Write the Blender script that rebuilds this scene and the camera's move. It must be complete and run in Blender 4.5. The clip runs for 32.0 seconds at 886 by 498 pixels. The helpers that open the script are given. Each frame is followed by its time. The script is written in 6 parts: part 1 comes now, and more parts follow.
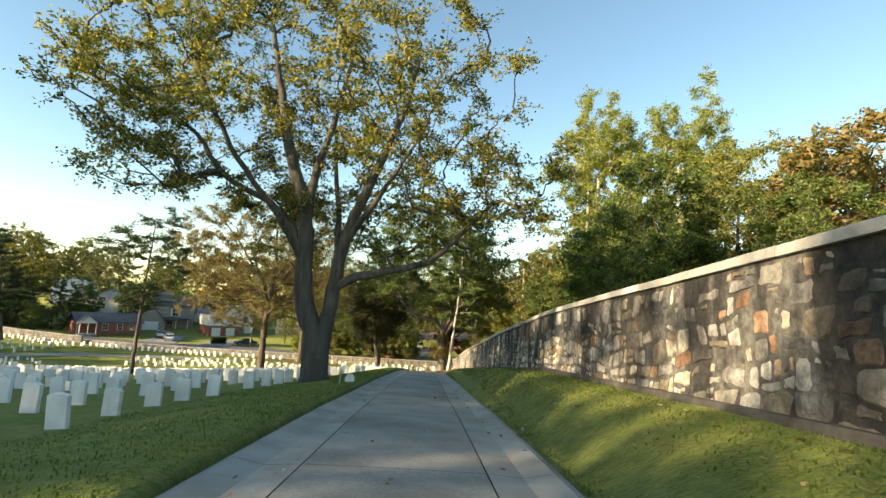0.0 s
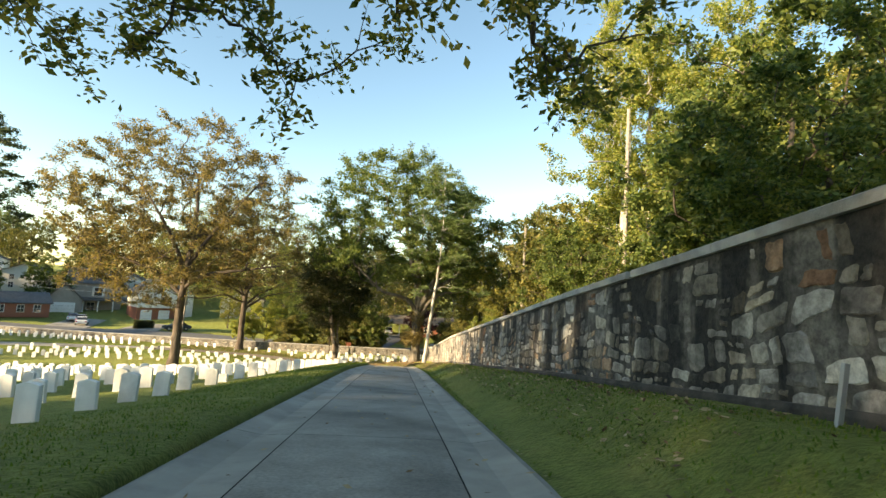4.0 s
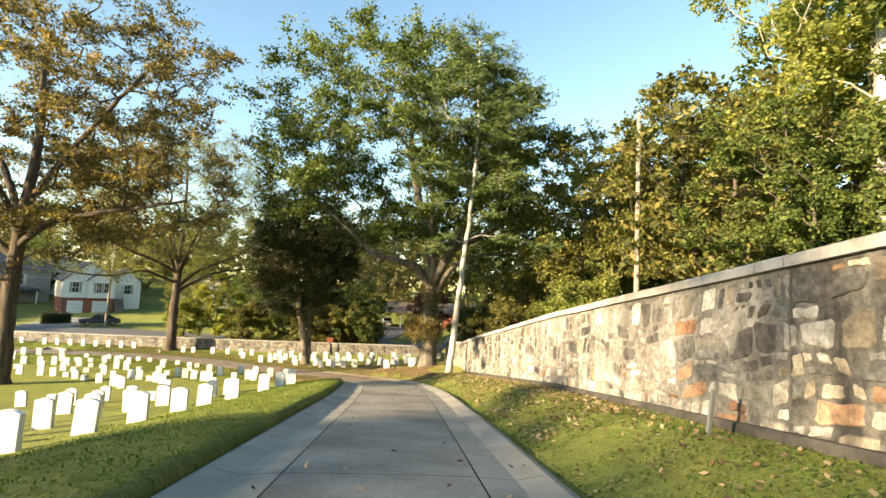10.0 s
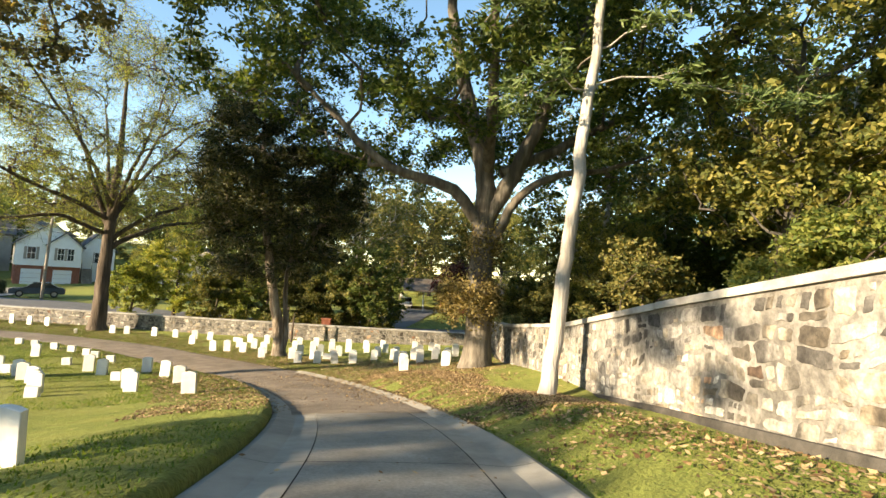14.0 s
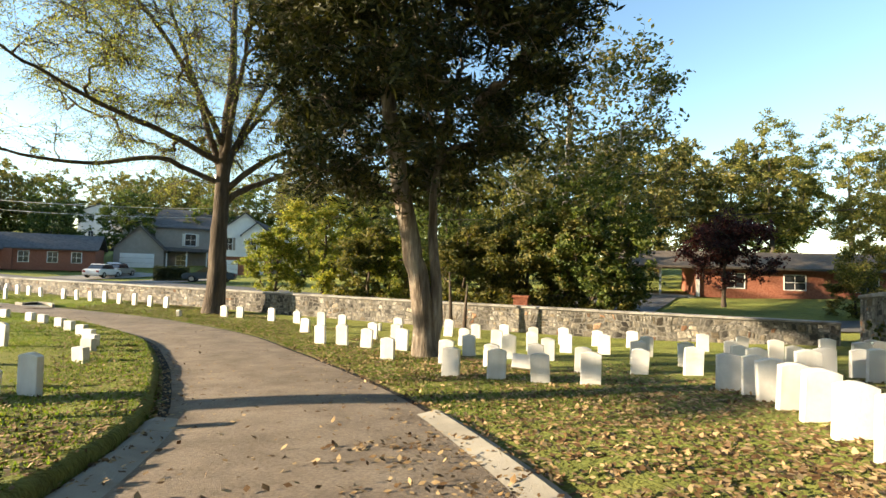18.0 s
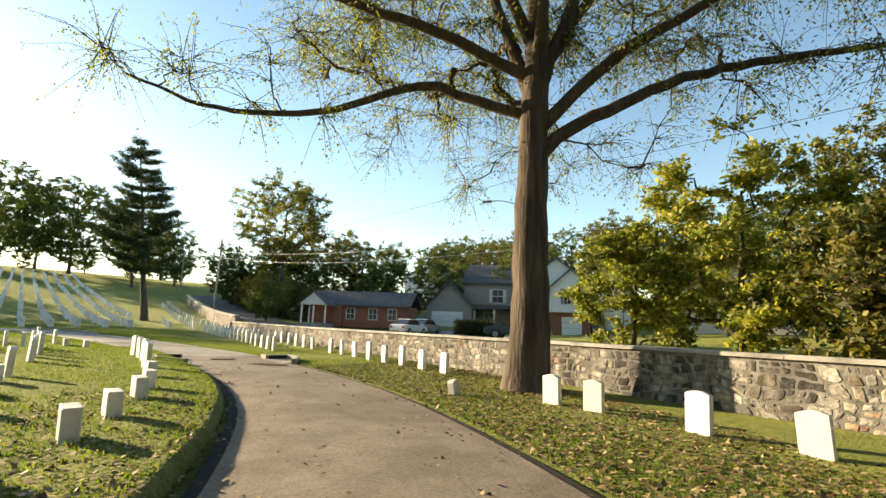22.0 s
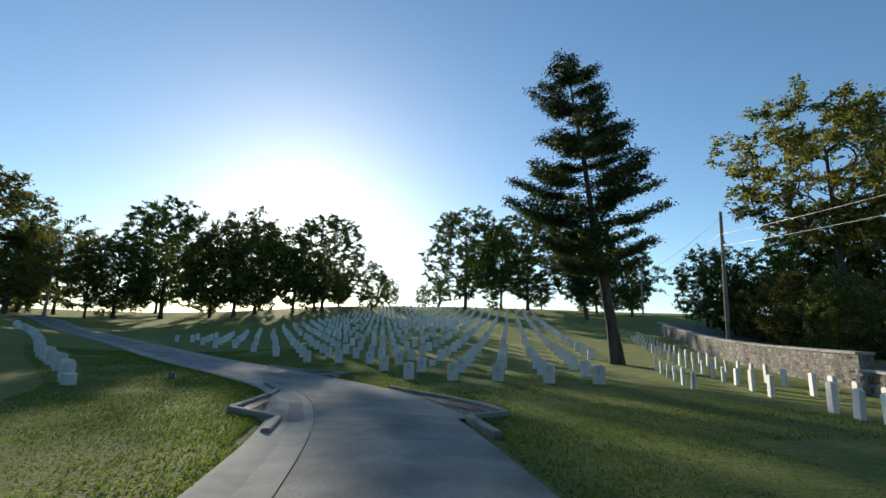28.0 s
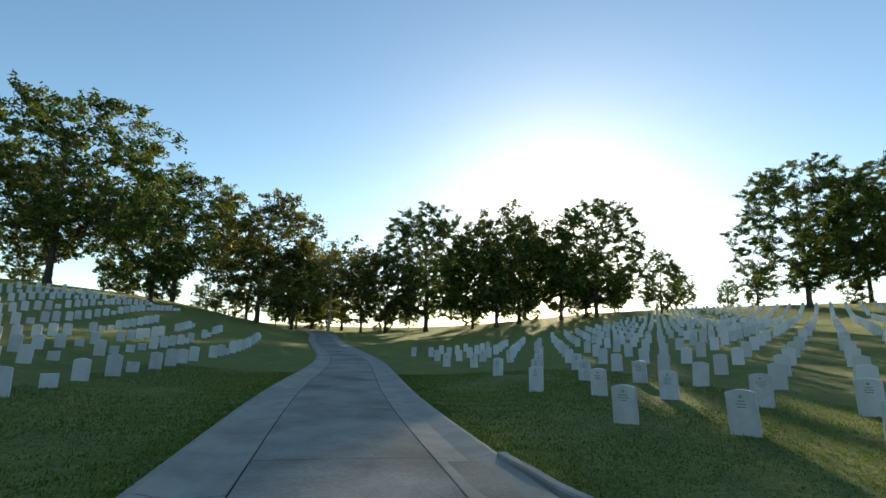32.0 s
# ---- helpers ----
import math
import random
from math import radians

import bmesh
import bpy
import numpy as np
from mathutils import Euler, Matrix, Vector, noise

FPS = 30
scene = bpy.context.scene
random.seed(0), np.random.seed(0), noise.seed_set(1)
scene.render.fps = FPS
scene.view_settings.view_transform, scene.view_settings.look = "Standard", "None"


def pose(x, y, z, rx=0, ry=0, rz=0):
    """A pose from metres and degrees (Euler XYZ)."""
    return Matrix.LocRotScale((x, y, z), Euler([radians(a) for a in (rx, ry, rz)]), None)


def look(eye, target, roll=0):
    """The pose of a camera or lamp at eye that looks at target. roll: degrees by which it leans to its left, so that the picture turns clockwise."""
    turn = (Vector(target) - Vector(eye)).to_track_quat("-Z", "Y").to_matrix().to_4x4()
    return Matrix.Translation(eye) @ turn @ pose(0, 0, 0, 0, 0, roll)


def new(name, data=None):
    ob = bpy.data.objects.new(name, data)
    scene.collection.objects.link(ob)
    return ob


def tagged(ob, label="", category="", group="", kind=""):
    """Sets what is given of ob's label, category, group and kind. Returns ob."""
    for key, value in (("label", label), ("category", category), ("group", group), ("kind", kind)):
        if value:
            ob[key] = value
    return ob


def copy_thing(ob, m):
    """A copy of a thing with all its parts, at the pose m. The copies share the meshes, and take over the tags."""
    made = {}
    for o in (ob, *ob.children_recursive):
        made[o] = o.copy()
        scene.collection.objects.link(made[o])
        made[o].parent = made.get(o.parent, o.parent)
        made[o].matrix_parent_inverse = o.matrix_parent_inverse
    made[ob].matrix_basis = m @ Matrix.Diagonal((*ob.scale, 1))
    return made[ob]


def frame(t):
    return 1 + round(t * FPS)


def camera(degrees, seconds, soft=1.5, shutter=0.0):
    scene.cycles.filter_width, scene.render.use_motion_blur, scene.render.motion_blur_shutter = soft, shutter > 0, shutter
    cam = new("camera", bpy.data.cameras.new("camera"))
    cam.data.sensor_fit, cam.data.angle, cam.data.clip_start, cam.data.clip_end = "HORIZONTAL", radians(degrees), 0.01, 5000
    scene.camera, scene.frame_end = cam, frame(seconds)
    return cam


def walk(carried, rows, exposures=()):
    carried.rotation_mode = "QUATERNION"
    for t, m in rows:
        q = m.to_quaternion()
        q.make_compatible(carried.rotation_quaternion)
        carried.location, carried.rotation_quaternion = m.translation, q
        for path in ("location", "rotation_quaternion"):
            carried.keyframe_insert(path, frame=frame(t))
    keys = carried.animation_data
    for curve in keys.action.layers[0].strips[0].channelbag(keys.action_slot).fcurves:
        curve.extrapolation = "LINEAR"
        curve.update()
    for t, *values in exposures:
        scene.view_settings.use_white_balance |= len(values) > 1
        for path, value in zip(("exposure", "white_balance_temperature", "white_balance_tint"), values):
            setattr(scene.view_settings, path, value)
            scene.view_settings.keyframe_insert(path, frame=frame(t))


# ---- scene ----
cam = camera(83.7, 32.0)
PATH = [
    (0, (0.00, 0.00, 1.40), (-0.07, 9.93, 2.59), 3.53),
    (0.5, (-0.12, 1.87, 1.26), (-0.07, 11.80, 2.42), 2.94),
    (1, (-0.23, 3.85, 1.10), (-0.04, 13.78, 2.25), 2.59),
    (1.5, (-0.31, 5.92, 0.94), (-0.02, 15.85, 2.08), 2.30),
    (2, (-0.37, 8.07, 0.75), (0.00, 18.00, 1.86), 2.17),
    (2.5, (-0.41, 10.10, 0.58), (0.04, 20.03, 1.67), 2.47),
    (3, (-0.45, 12.08, 0.39), (0.07, 22.01, 1.42), 3.13),
    (3.5, (-0.46, 14.04, 0.19), (0.12, 23.98, 1.14), 3.86),
    (5.5, (-0.62, 21.31, -0.47), (-0.29, 31.25, 0.55), 2.60),
    (6, (-0.69, 23.13, -0.63), (-0.48, 33.08, 0.36), 2.46),
    (6.5, (-0.77, 25.06, -0.82), (-0.67, 35.01, 0.14), 2.63),
    (7, (-0.87, 27.00, -1.02), (-0.80, 36.96, -0.10), 2.56),
    (7.5, (-0.96, 28.89, -1.22), (-0.85, 38.84, -0.31), 2.63),
    (8, (-1.05, 30.83, -1.42), (-0.86, 40.79, -0.53), 2.62),
    (8.5, (-1.12, 32.88, -1.64), (-0.80, 42.84, -0.76), 2.52),
    (9, (-1.17, 35.01, -1.87), (-0.74, 44.96, -1.00), 2.40),
    (9.5, (-1.21, 36.99, -2.08), (-0.67, 46.94, -1.22), 2.55),
    (10, (-1.22, 38.99, -2.30), (-0.62, 48.94, -1.46), 2.76),
    (10.5, (-1.24, 41.04, -2.52), (-0.68, 50.99, -1.72), 3.01),
    (11, (-1.28, 43.13, -2.76), (-0.85, 53.09, -2.01), 3.25),
    (11.5, (-1.35, 45.25, -3.01), (-1.01, 55.22, -2.30), 3.36),
    (12, (-1.43, 47.36, -3.28), (-1.15, 57.33, -2.61), 3.49),
    (12.5, (-1.53, 49.50, -3.56), (-1.29, 59.48, -2.94), 3.54),
    (13, (-1.64, 51.66, -3.84), (-1.43, 61.64, -3.24), 3.67),
    (13.5, (-1.74, 53.57, -4.09), (-1.53, 63.55, -3.47), 3.84),
    (15.5, (-2.19, 61.62, -5.29), (-2.13, 71.62, -4.90), 3.91),
    (16, (-2.40, 63.66, -5.62), (-2.87, 73.65, -5.31), 3.51),
    (16.5, (-2.74, 65.75, -5.96), (-3.89, 75.68, -5.69), 3.14),
    (17, (-3.27, 67.85, -6.31), (-5.27, 77.64, -6.00), 2.89),
    (17.5, (-3.98, 69.81, -6.63), (-6.80, 79.40, -6.30), 2.62),
    (18, (-4.84, 71.66, -6.93), (-8.45, 80.98, -6.54), 1.83),
    (18.5, (-5.85, 73.40, -7.21), (-10.21, 82.38, -6.72), 0.64),
    (19, (-7.03, 75.08, -7.47), (-12.17, 83.64, -6.90), 0.02),
    (19.5, (-8.35, 76.60, -7.71), (-14.20, 84.67, -7.00), 0.37),
    (20, (-9.77, 77.99, -7.88), (-16.18, 85.58, -6.79), 1.15),
    (20.5, (-11.25, 79.33, -8.00), (-18.06, 86.52, -6.63), 1.58),
    (21, (-12.83, 80.60, -8.09), (-20.05, 87.38, -6.71), 1.92),
    (21.5, (-14.64, 81.87, -8.17), (-22.32, 88.11, -6.75), 2.00),
    (22, (-16.69, 83.10, -8.24), (-24.81, 88.73, -6.69), 2.11),
    (22.5, (-18.93, 84.21, -8.29), (-27.43, 89.20, -6.62), 2.27),
    (23, (-21.35, 85.20, -8.31), (-30.20, 89.51, -6.53), 2.53),
    (23.5, (-23.86, 86.00, -8.32), (-33.03, 89.53, -6.47), 2.70),
    (24, (-26.45, 86.59, -8.33), (-35.90, 89.26, -6.42), 2.80),
    (24.5, (-29.05, 86.96, -8.34), (-38.68, 88.84, -6.41), 2.73),
    (25, (-31.64, 87.12, -8.33), (-41.39, 88.23, -6.42), 2.69),
    (25.5, (-34.23, 87.08, -8.33), (-44.05, 87.47, -6.50), 2.29),
    (26, (-36.84, 86.86, -8.34), (-46.67, 86.60, -6.51), 1.97),
    (26.5, (-39.51, 86.46, -8.33), (-49.28, 85.55, -6.40), 1.69),
    (28.5, (-49.89, 83.65, -8.17), (-59.36, 81.09, -6.26), 2.05),
    (29, (-52.11, 82.84, -8.17), (-61.52, 80.03, -6.29), 2.16),
    (29.5, (-54.38, 81.91, -8.17), (-63.64, 78.63, -6.28), 2.03),
    (30, (-56.64, 80.77, -8.17), (-65.60, 76.74, -6.30), 2.20),
    (30.5, (-58.90, 79.37, -8.17), (-67.45, 74.56, -6.21), 2.21),
    (31, (-60.86, 77.93, -8.15), (-68.91, 72.35, -6.15), 1.96),
    (31.5, (-62.57, 76.38, -8.13), (-70.09, 70.10, -6.11), 1.76),
    (32, (-64.13, 74.74, -8.09), (-71.21, 67.98, -6.04), 1.69),
]
EXPOSURES = [(0, 1.5, 9400, 7), (3, 1.68, 10000, 8), (7, 1.7, 9500, 7), (10, 1.86, 9600, 8), (13, 1.76, 9100, 9), (16, 1.76, 8300, 9), (19, 1.65, 8900, 9), (22, 1.45, 9500, 9), (24, 0.5, 7000, 7), (26, 0.3, 6600, 6), (29, 0.22, 6800, 6), (32, 0.72, 7700, 5)]
walk(cam, [(t, look(eye, target, roll)) for t, eye, target, roll in PATH], EXPOSURES)

# ---- light ----
SUN_DIR = Vector((-0.840, -0.483, 0.247)).normalized()
world = bpy.data.worlds.new("world")
scene.world = world
world.use_nodes = True
wn = world.node_tree.nodes
sky = wn.new("ShaderNodeTexSky")
sky.sky_type = "NISHITA"
sky.sun_disc = False
sky.sun_elevation = math.asin(SUN_DIR.z)
sky.sun_rotation = math.atan2(SUN_DIR.x, SUN_DIR.y)
sky.air_density = 0.9
sky.dust_density = 0.2
sky.ozone_density = 1.9
deep = wn.new("ShaderNodeHueSaturation")
deep.inputs["Saturation"].default_value = 1.14
world.node_tree.links.new(sky.outputs[0], deep.inputs["Color"])
world.node_tree.links.new(deep.outputs[0], wn["Background"].inputs[0])
wn["Background"].inputs[1].default_value = 0.15
sun_data = bpy.data.lights.new("sun", "SUN")
sun_data.energy = 5.0
sun_data.angle = radians(0.6)
sun_data.color = (1.0, 0.89, 0.745)
sun = new("sun", sun_data)
sun.matrix_world = look(SUN_DIR * 200, (0, 0, 0))


# ---- materials ----
def material(name, colors, scale=4.0, rough=0.8, bump=0.0, bump_scale=30.0, metal=0.0, island=0.0, objrand=0.0, stain=0.0, stain_col=(0.03, 0.028, 0.025), stain_scale=0.6, streak=False, stain_at=(0.46, 0.66), fibre=0.0, translucent=0.0, spec=0.3, fleck=0.0, fleck_scale=14.0, relief=0.02, sheen=None):
    """Colours mixed by noise at two scales, with fine relief, per-piece variation and stains."""
    m = bpy.data.materials.new(name)
    m.use_nodes = True
    n, l = m.node_tree.nodes, m.node_tree.links
    b = n["Principled BSDF"]
    b.inputs["Roughness"].default_value = rough
    b.inputs["Metallic"].default_value = metal
    b.inputs["Specular IOR Level"].default_value = spec
    co = n.new("ShaderNodeNewGeometry")
    no = n.new("ShaderNodeTexNoise")
    no.inputs["Scale"].default_value = scale
    no.inputs["Detail"].default_value = 6
    no.inputs["Roughness"].default_value = 0.65
    place = co.outputs["Position"]
    if fibre:
        fm = n.new("ShaderNodeMapping")
        fm.inputs["Scale"].default_value = (1, 1, fibre)
        l.new(place, fm.inputs[0])
        place = fm.outputs[0]
    l.new(place, no.inputs["Vector"])
    ramp = n.new("ShaderNodeValToRGB")
    e = ramp.color_ramp.elements
    while len(e) < len(colors):
        e.new(0.5)
    for i, c in enumerate(colors):
        e[i].position = 0.3 + 0.4 * i / max(1, len(colors) - 1)
        e[i].color = (*c, 1)
    fac = no.outputs["Fac"]
    if island or objrand:
        src = n.new("ShaderNodeNewGeometry").outputs["Random Per Island"] if island else n.new("ShaderNodeObjectInfo").outputs["Random"]
        ad = n.new("ShaderNodeMath")
        ad.operation = "MULTIPLY_ADD"
        l.new(src, ad.inputs[0])
        ad.inputs[1].default_value = island or objrand
        l.new(fac, ad.inputs[2])
        sb = n.new("ShaderNodeMath")
        sb.operation = "SUBTRACT"
        l.new(ad.outputs[0], sb.inputs[0])
        sb.inputs[1].default_value = (island or objrand) / 2
        fac = sb.outputs[0]
    l.new(fac, ramp.inputs[0])
    color = ramp.outputs[0]
    if stain:
        st = n.new("ShaderNodeTexNoise")
        st.inputs["Scale"].default_value = stain_scale
        st.inputs["Detail"].default_value = 5
        vec = co.outputs["Position"]
        if streak:
            mp = n.new("ShaderNodeMapping")
            mp.inputs["Scale"].default_value = (1, 1, 0.18)
            l.new(vec, mp.inputs[0])
            vec = mp.outputs[0]
        l.new(vec, st.inputs["Vector"])
        sr = n.new("ShaderNodeValToRGB")
        sr.color_ramp.elements[0].position = stain_at[0]
        sr.color_ramp.elements[1].position = stain_at[1]
        sr.color_ramp.elements[1].color = (stain, stain, stain, 1)
        l.new(st.outputs["Fac"], sr.inputs[0])
        mx = n.new("ShaderNodeMix")
        mx.data_type = "RGBA"
        l.new(sr.outputs[0], mx.inputs[0])
        l.new(color, mx.inputs[6])
        mx.inputs[7].default_value = (*stain_col, 1)
        color = mx.outputs[2]
    if fleck:
        fl = n.new("ShaderNodeTexNoise")
        fl.inputs["Scale"].default_value = fleck_scale
        fl.inputs["Detail"].default_value = 4
        fl.inputs["Roughness"].default_value = 0.7
        l.new(place, fl.inputs["Vector"])
        fr = n.new("ShaderNodeMapRange")
        fr.inputs["From Min"].default_value = 0.36
        fr.inputs["From Max"].default_value = 0.64
        fr.inputs["To Min"].default_value = 1 - fleck
        fr.inputs["To Max"].default_value = 1 + 0.7 * fleck
        l.new(fl.outputs["Fac"], fr.inputs["Value"])
        fm2 = n.new("ShaderNodeMix")
        fm2.data_type = "RGBA"
        fm2.blend_type = "MULTIPLY"
        fm2.inputs[0].default_value = 1
        l.new(color, fm2.inputs[6])
        l.new(fr.outputs["Result"], fm2.inputs[7])
        color = fm2.outputs[2]
    l.new(color, b.inputs["Base Color"])
    if bump:
        bn = n.new("ShaderNodeTexNoise")
        bn.inputs["Scale"].default_value = bump_scale
        bn.inputs["Detail"].default_value = 5
        l.new(place, bn.inputs["Vector"])
        bp = n.new("ShaderNodeBump")
        bp.inputs["Strength"].default_value = bump
        bp.inputs["Distance"].default_value = 0.05 if fibre else relief
        l.new(bn.outputs["Fac"], bp.inputs["Height"])
        l.new(bp.outputs[0], b.inputs["Normal"])
    if sheen:
        b.inputs["Sheen Weight"].default_value = sheen[0]
        b.inputs["Sheen Roughness"].default_value = 0.5
        b.inputs["Sheen Tint"].default_value = (*sheen[1], 1)
    if translucent:
        tr = n.new("ShaderNodeBsdfTranslucent")
        br = n.new("ShaderNodeMix")
        br.data_type = "RGBA"
        br.blend_type = "MULTIPLY"
        br.inputs[0].default_value = 1
        l.new(color, br.inputs[6])
        br.inputs[7].default_value = (1.5, 1.5, 0.7, 1)
        l.new(br.outputs[2], tr.inputs[0])
        ms = n.new("ShaderNodeMixShader")
        ms.inputs[0].default_value = translucent
        l.new(b.outputs[0], ms.inputs[1])
        l.new(tr.outputs[0], ms.inputs[2])
        l.new(ms.outputs[0], n["Material Output"].inputs[0])
    return m


M = {}
M["grass"] = material("grass", [(0.052, 0.078, 0.017), (0.098, 0.124, 0.027), (0.165, 0.16, 0.046)], 0.9, 0.95, 1.0, 18, fleck=0.35, fleck_scale=6, relief=0.06, sheen=(0.2, (0.72, 0.8, 0.2)), stain=0.45, stain_col=(0.14, 0.112, 0.042), stain_scale=0.11)
M["blade"] = material("grass_blade", [(0.05, 0.095, 0.016), (0.095, 0.16, 0.028), (0.16, 0.18, 0.05)], 2.0, 0.8, island=0.5, translucent=0.5)
M["concrete"] = material("road_concrete", [(0.22, 0.205, 0.18), (0.30, 0.28, 0.245), (0.36, 0.34, 0.30)], 1.2, 0.85, 0.35, 60, stain=0.6, stain_col=(0.09, 0.085, 0.076), stain_scale=0.45, fleck=0.18, fleck_scale=25)
M["gutter"] = material("gutter_concrete", [(0.26, 0.245, 0.215), (0.34, 0.32, 0.28), (0.39, 0.37, 0.325)], 1.5, 0.85, 0.3, 50, stain=0.35, stain_col=(0.14, 0.13, 0.11), stain_scale=0.9)
M["asphalt"] = material("old_asphalt", [(0.18, 0.145, 0.115), (0.25, 0.205, 0.165), (0.31, 0.26, 0.21)], 1.6, 0.9, 0.6, 90, stain=0.4, stain_col=(0.10, 0.08, 0.06), stain_scale=0.5, fleck=0.25, fleck_scale=30)
M["street"] = material("street_asphalt", [(0.10, 0.10, 0.10), (0.15, 0.148, 0.145)], 1.5, 0.9, 0.4, 60)
M["kerb"] = material("kerb_concrete", [(0.28, 0.26, 0.23), (0.42, 0.40, 0.36)], 3, 0.9, 0.4, 40, stain=0.5, stain_scale=1.5)
M["marble"] = material("headstone_marble", [(0.66, 0.65, 0.62), (0.78, 0.77, 0.74), (0.84, 0.83, 0.80)], 3.5, 0.6, 0.15, 40, objrand=0.35, stain=0.35, stain_col=(0.42, 0.40, 0.35), stain_scale=2.5, streak=True)
M["bars"] = material("carved_lettering", [(0.30, 0.29, 0.27), (0.40, 0.39, 0.36)], 8, 0.8)
M["mortar"] = material("wall_mortar", [(0.08, 0.075, 0.068), (0.14, 0.131, 0.118), (0.25, 0.235, 0.212)], 2.0, 0.95, 0.7, 35, stain=0.92, stain_col=(0.022, 0.021, 0.021), stain_scale=1.5, streak=True, stain_at=(0.44, 0.56), fleck=0.5, fleck_scale=7)
M["mortar_pale"] = material("pale_mortar", [(0.165, 0.156, 0.143), (0.225, 0.213, 0.195), (0.30, 0.285, 0.262)], 2.0, 0.95, 0.6, 35, stain=0.6, stain_col=(0.085, 0.08, 0.073), stain_scale=1.6, streak=True, fleck=0.4, fleck_scale=7)
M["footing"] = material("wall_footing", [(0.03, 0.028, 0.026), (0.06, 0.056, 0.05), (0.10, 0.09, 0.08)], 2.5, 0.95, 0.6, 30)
for _n, _c in (("tan", [(0.17, 0.14, 0.105), (0.29, 0.245, 0.19), (0.44, 0.385, 0.31)]), ("grey", [(0.09, 0.086, 0.082), (0.21, 0.20, 0.187), (0.36, 0.34, 0.315)]), ("rust", [(0.20, 0.11, 0.07), (0.33, 0.19, 0.12), (0.43, 0.29, 0.20)]), ("buff", [(0.20, 0.18, 0.152), (0.29, 0.262, 0.222), (0.39, 0.355, 0.305)]), ("sand", [(0.18, 0.168, 0.15), (0.265, 0.248, 0.222), (0.36, 0.337, 0.303)]), ("pale", [(0.28, 0.26, 0.225), (0.42, 0.39, 0.345), (0.56, 0.525, 0.465)])):
    M["stone_" + _n] = material("wall_stone_" + _n, _c, 2.2, 0.9, 0.8, 22, objrand=0.6, stain=(0.3 if _n in ("buff", "sand") else 0.82), stain_col=(0.028, 0.026, 0.025), stain_scale=1.5, streak=True, stain_at=(0.47, 0.60), fleck=0.4, fleck_scale=9)
    M["stone_" + _n + "_many"] = material("wall_stone_" + _n, _c, 2.2, 0.9, 0.8, 22, island=0.6, stain=(0.3 if _n in ("buff", "sand") else 0.82), stain_col=(0.028, 0.026, 0.025), stain_scale=1.5, streak=True, stain_at=(0.47, 0.60), fleck=0.4, fleck_scale=9)
M["cap"] = material("wall_cap", [(0.26, 0.25, 0.235), (0.42, 0.40, 0.37), (0.52, 0.50, 0.46)], 2.2, 0.9, 0.5, 30, stain=0.6, stain_col=(0.09, 0.085, 0.08), stain_scale=0.8)
M["bark_grey"] = material("bark_grey", [(0.035, 0.031, 0.027), (0.08, 0.073, 0.063), (0.15, 0.138, 0.118)], 3.0, 0.95, 1.0, 14, fibre=0.14, streak=True, stain=0.4, stain_col=(0.05, 0.045, 0.04), stain_scale=3)
M["bark_brown"] = material("bark_brown", [(0.045, 0.034, 0.027), (0.10, 0.078, 0.062), (0.17, 0.14, 0.11)], 4.0, 0.95, 1.0, 16, fibre=0.14, streak=True, stain=0.5, stain_col=(0.035, 0.028, 0.022), stain_scale=4)
M["bark_oak"] = material("bark_oak", [(0.06, 0.051, 0.042), (0.14, 0.122, 0.10), (0.245, 0.218, 0.182)], 3.5, 0.95, 1.0, 12, fibre=0.16, streak=True, stain=0.4, stain_col=(0.05, 0.042, 0.034), stain_scale=3)
M["bark_red"] = material("bark_cedar", [(0.10, 0.078, 0.06), (0.24, 0.195, 0.155), (0.43, 0.38, 0.32)], 7.0, 0.95, 1.0, 18, fibre=0.14, streak=True, stain=0.6, stain_col=(0.05, 0.035, 0.025), stain_scale=4)
M["bark_pale"] = material("bark_pale", [(0.26, 0.235, 0.20), (0.42, 0.39, 0.345), (0.52, 0.49, 0.44)], 3.0, 0.9, 0.8, 20, fibre=0.14, streak=True, stain=0.5, stain_col=(0.10, 0.085, 0.07), stain_scale=2.5)


def leaf(name, a, b, c, tr=0.35):
    return material(name, [a, b, c], 0.25, 0.6, island=0.8, translucent=tr, spec=0.35)


M["leaf_green"] = leaf("leaf_green", (0.04, 0.07, 0.018), (0.082, 0.124, 0.03), (0.15, 0.18, 0.048))
M["leaf_olive"] = leaf("leaf_olive", (0.055, 0.07, 0.022), (0.105, 0.115, 0.035), (0.20, 0.175, 0.055))
M["leaf_yellowing"] = leaf("leaf_yellowing", (0.065, 0.09, 0.025), (0.135, 0.15, 0.042), (0.29, 0.235, 0.07), 0.45)
M["leaf_bronze"] = leaf("leaf_bronze", (0.085, 0.078, 0.038), (0.165, 0.135, 0.066), (0.27, 0.20, 0.095), 0.45)
M["leaf_gold"] = leaf("leaf_gold", (0.085, 0.105, 0.03), (0.17, 0.18, 0.05), (0.28, 0.25, 0.075), 0.42)
M["leaf_shoot"] = leaf("leaf_shoot", (0.095, 0.078, 0.03), (0.19, 0.145, 0.058), (0.33, 0.255, 0.11))
M["leaf_shoot_green"] = leaf("leaf_gold_green", (0.14, 0.185, 0.05), (0.26, 0.30, 0.08), (0.44, 0.40, 0.12), 0.45)
M["leaf_orange"] = leaf("leaf_orange", (0.11, 0.108, 0.035), (0.20, 0.15, 0.055), (0.28, 0.185, 0.075))
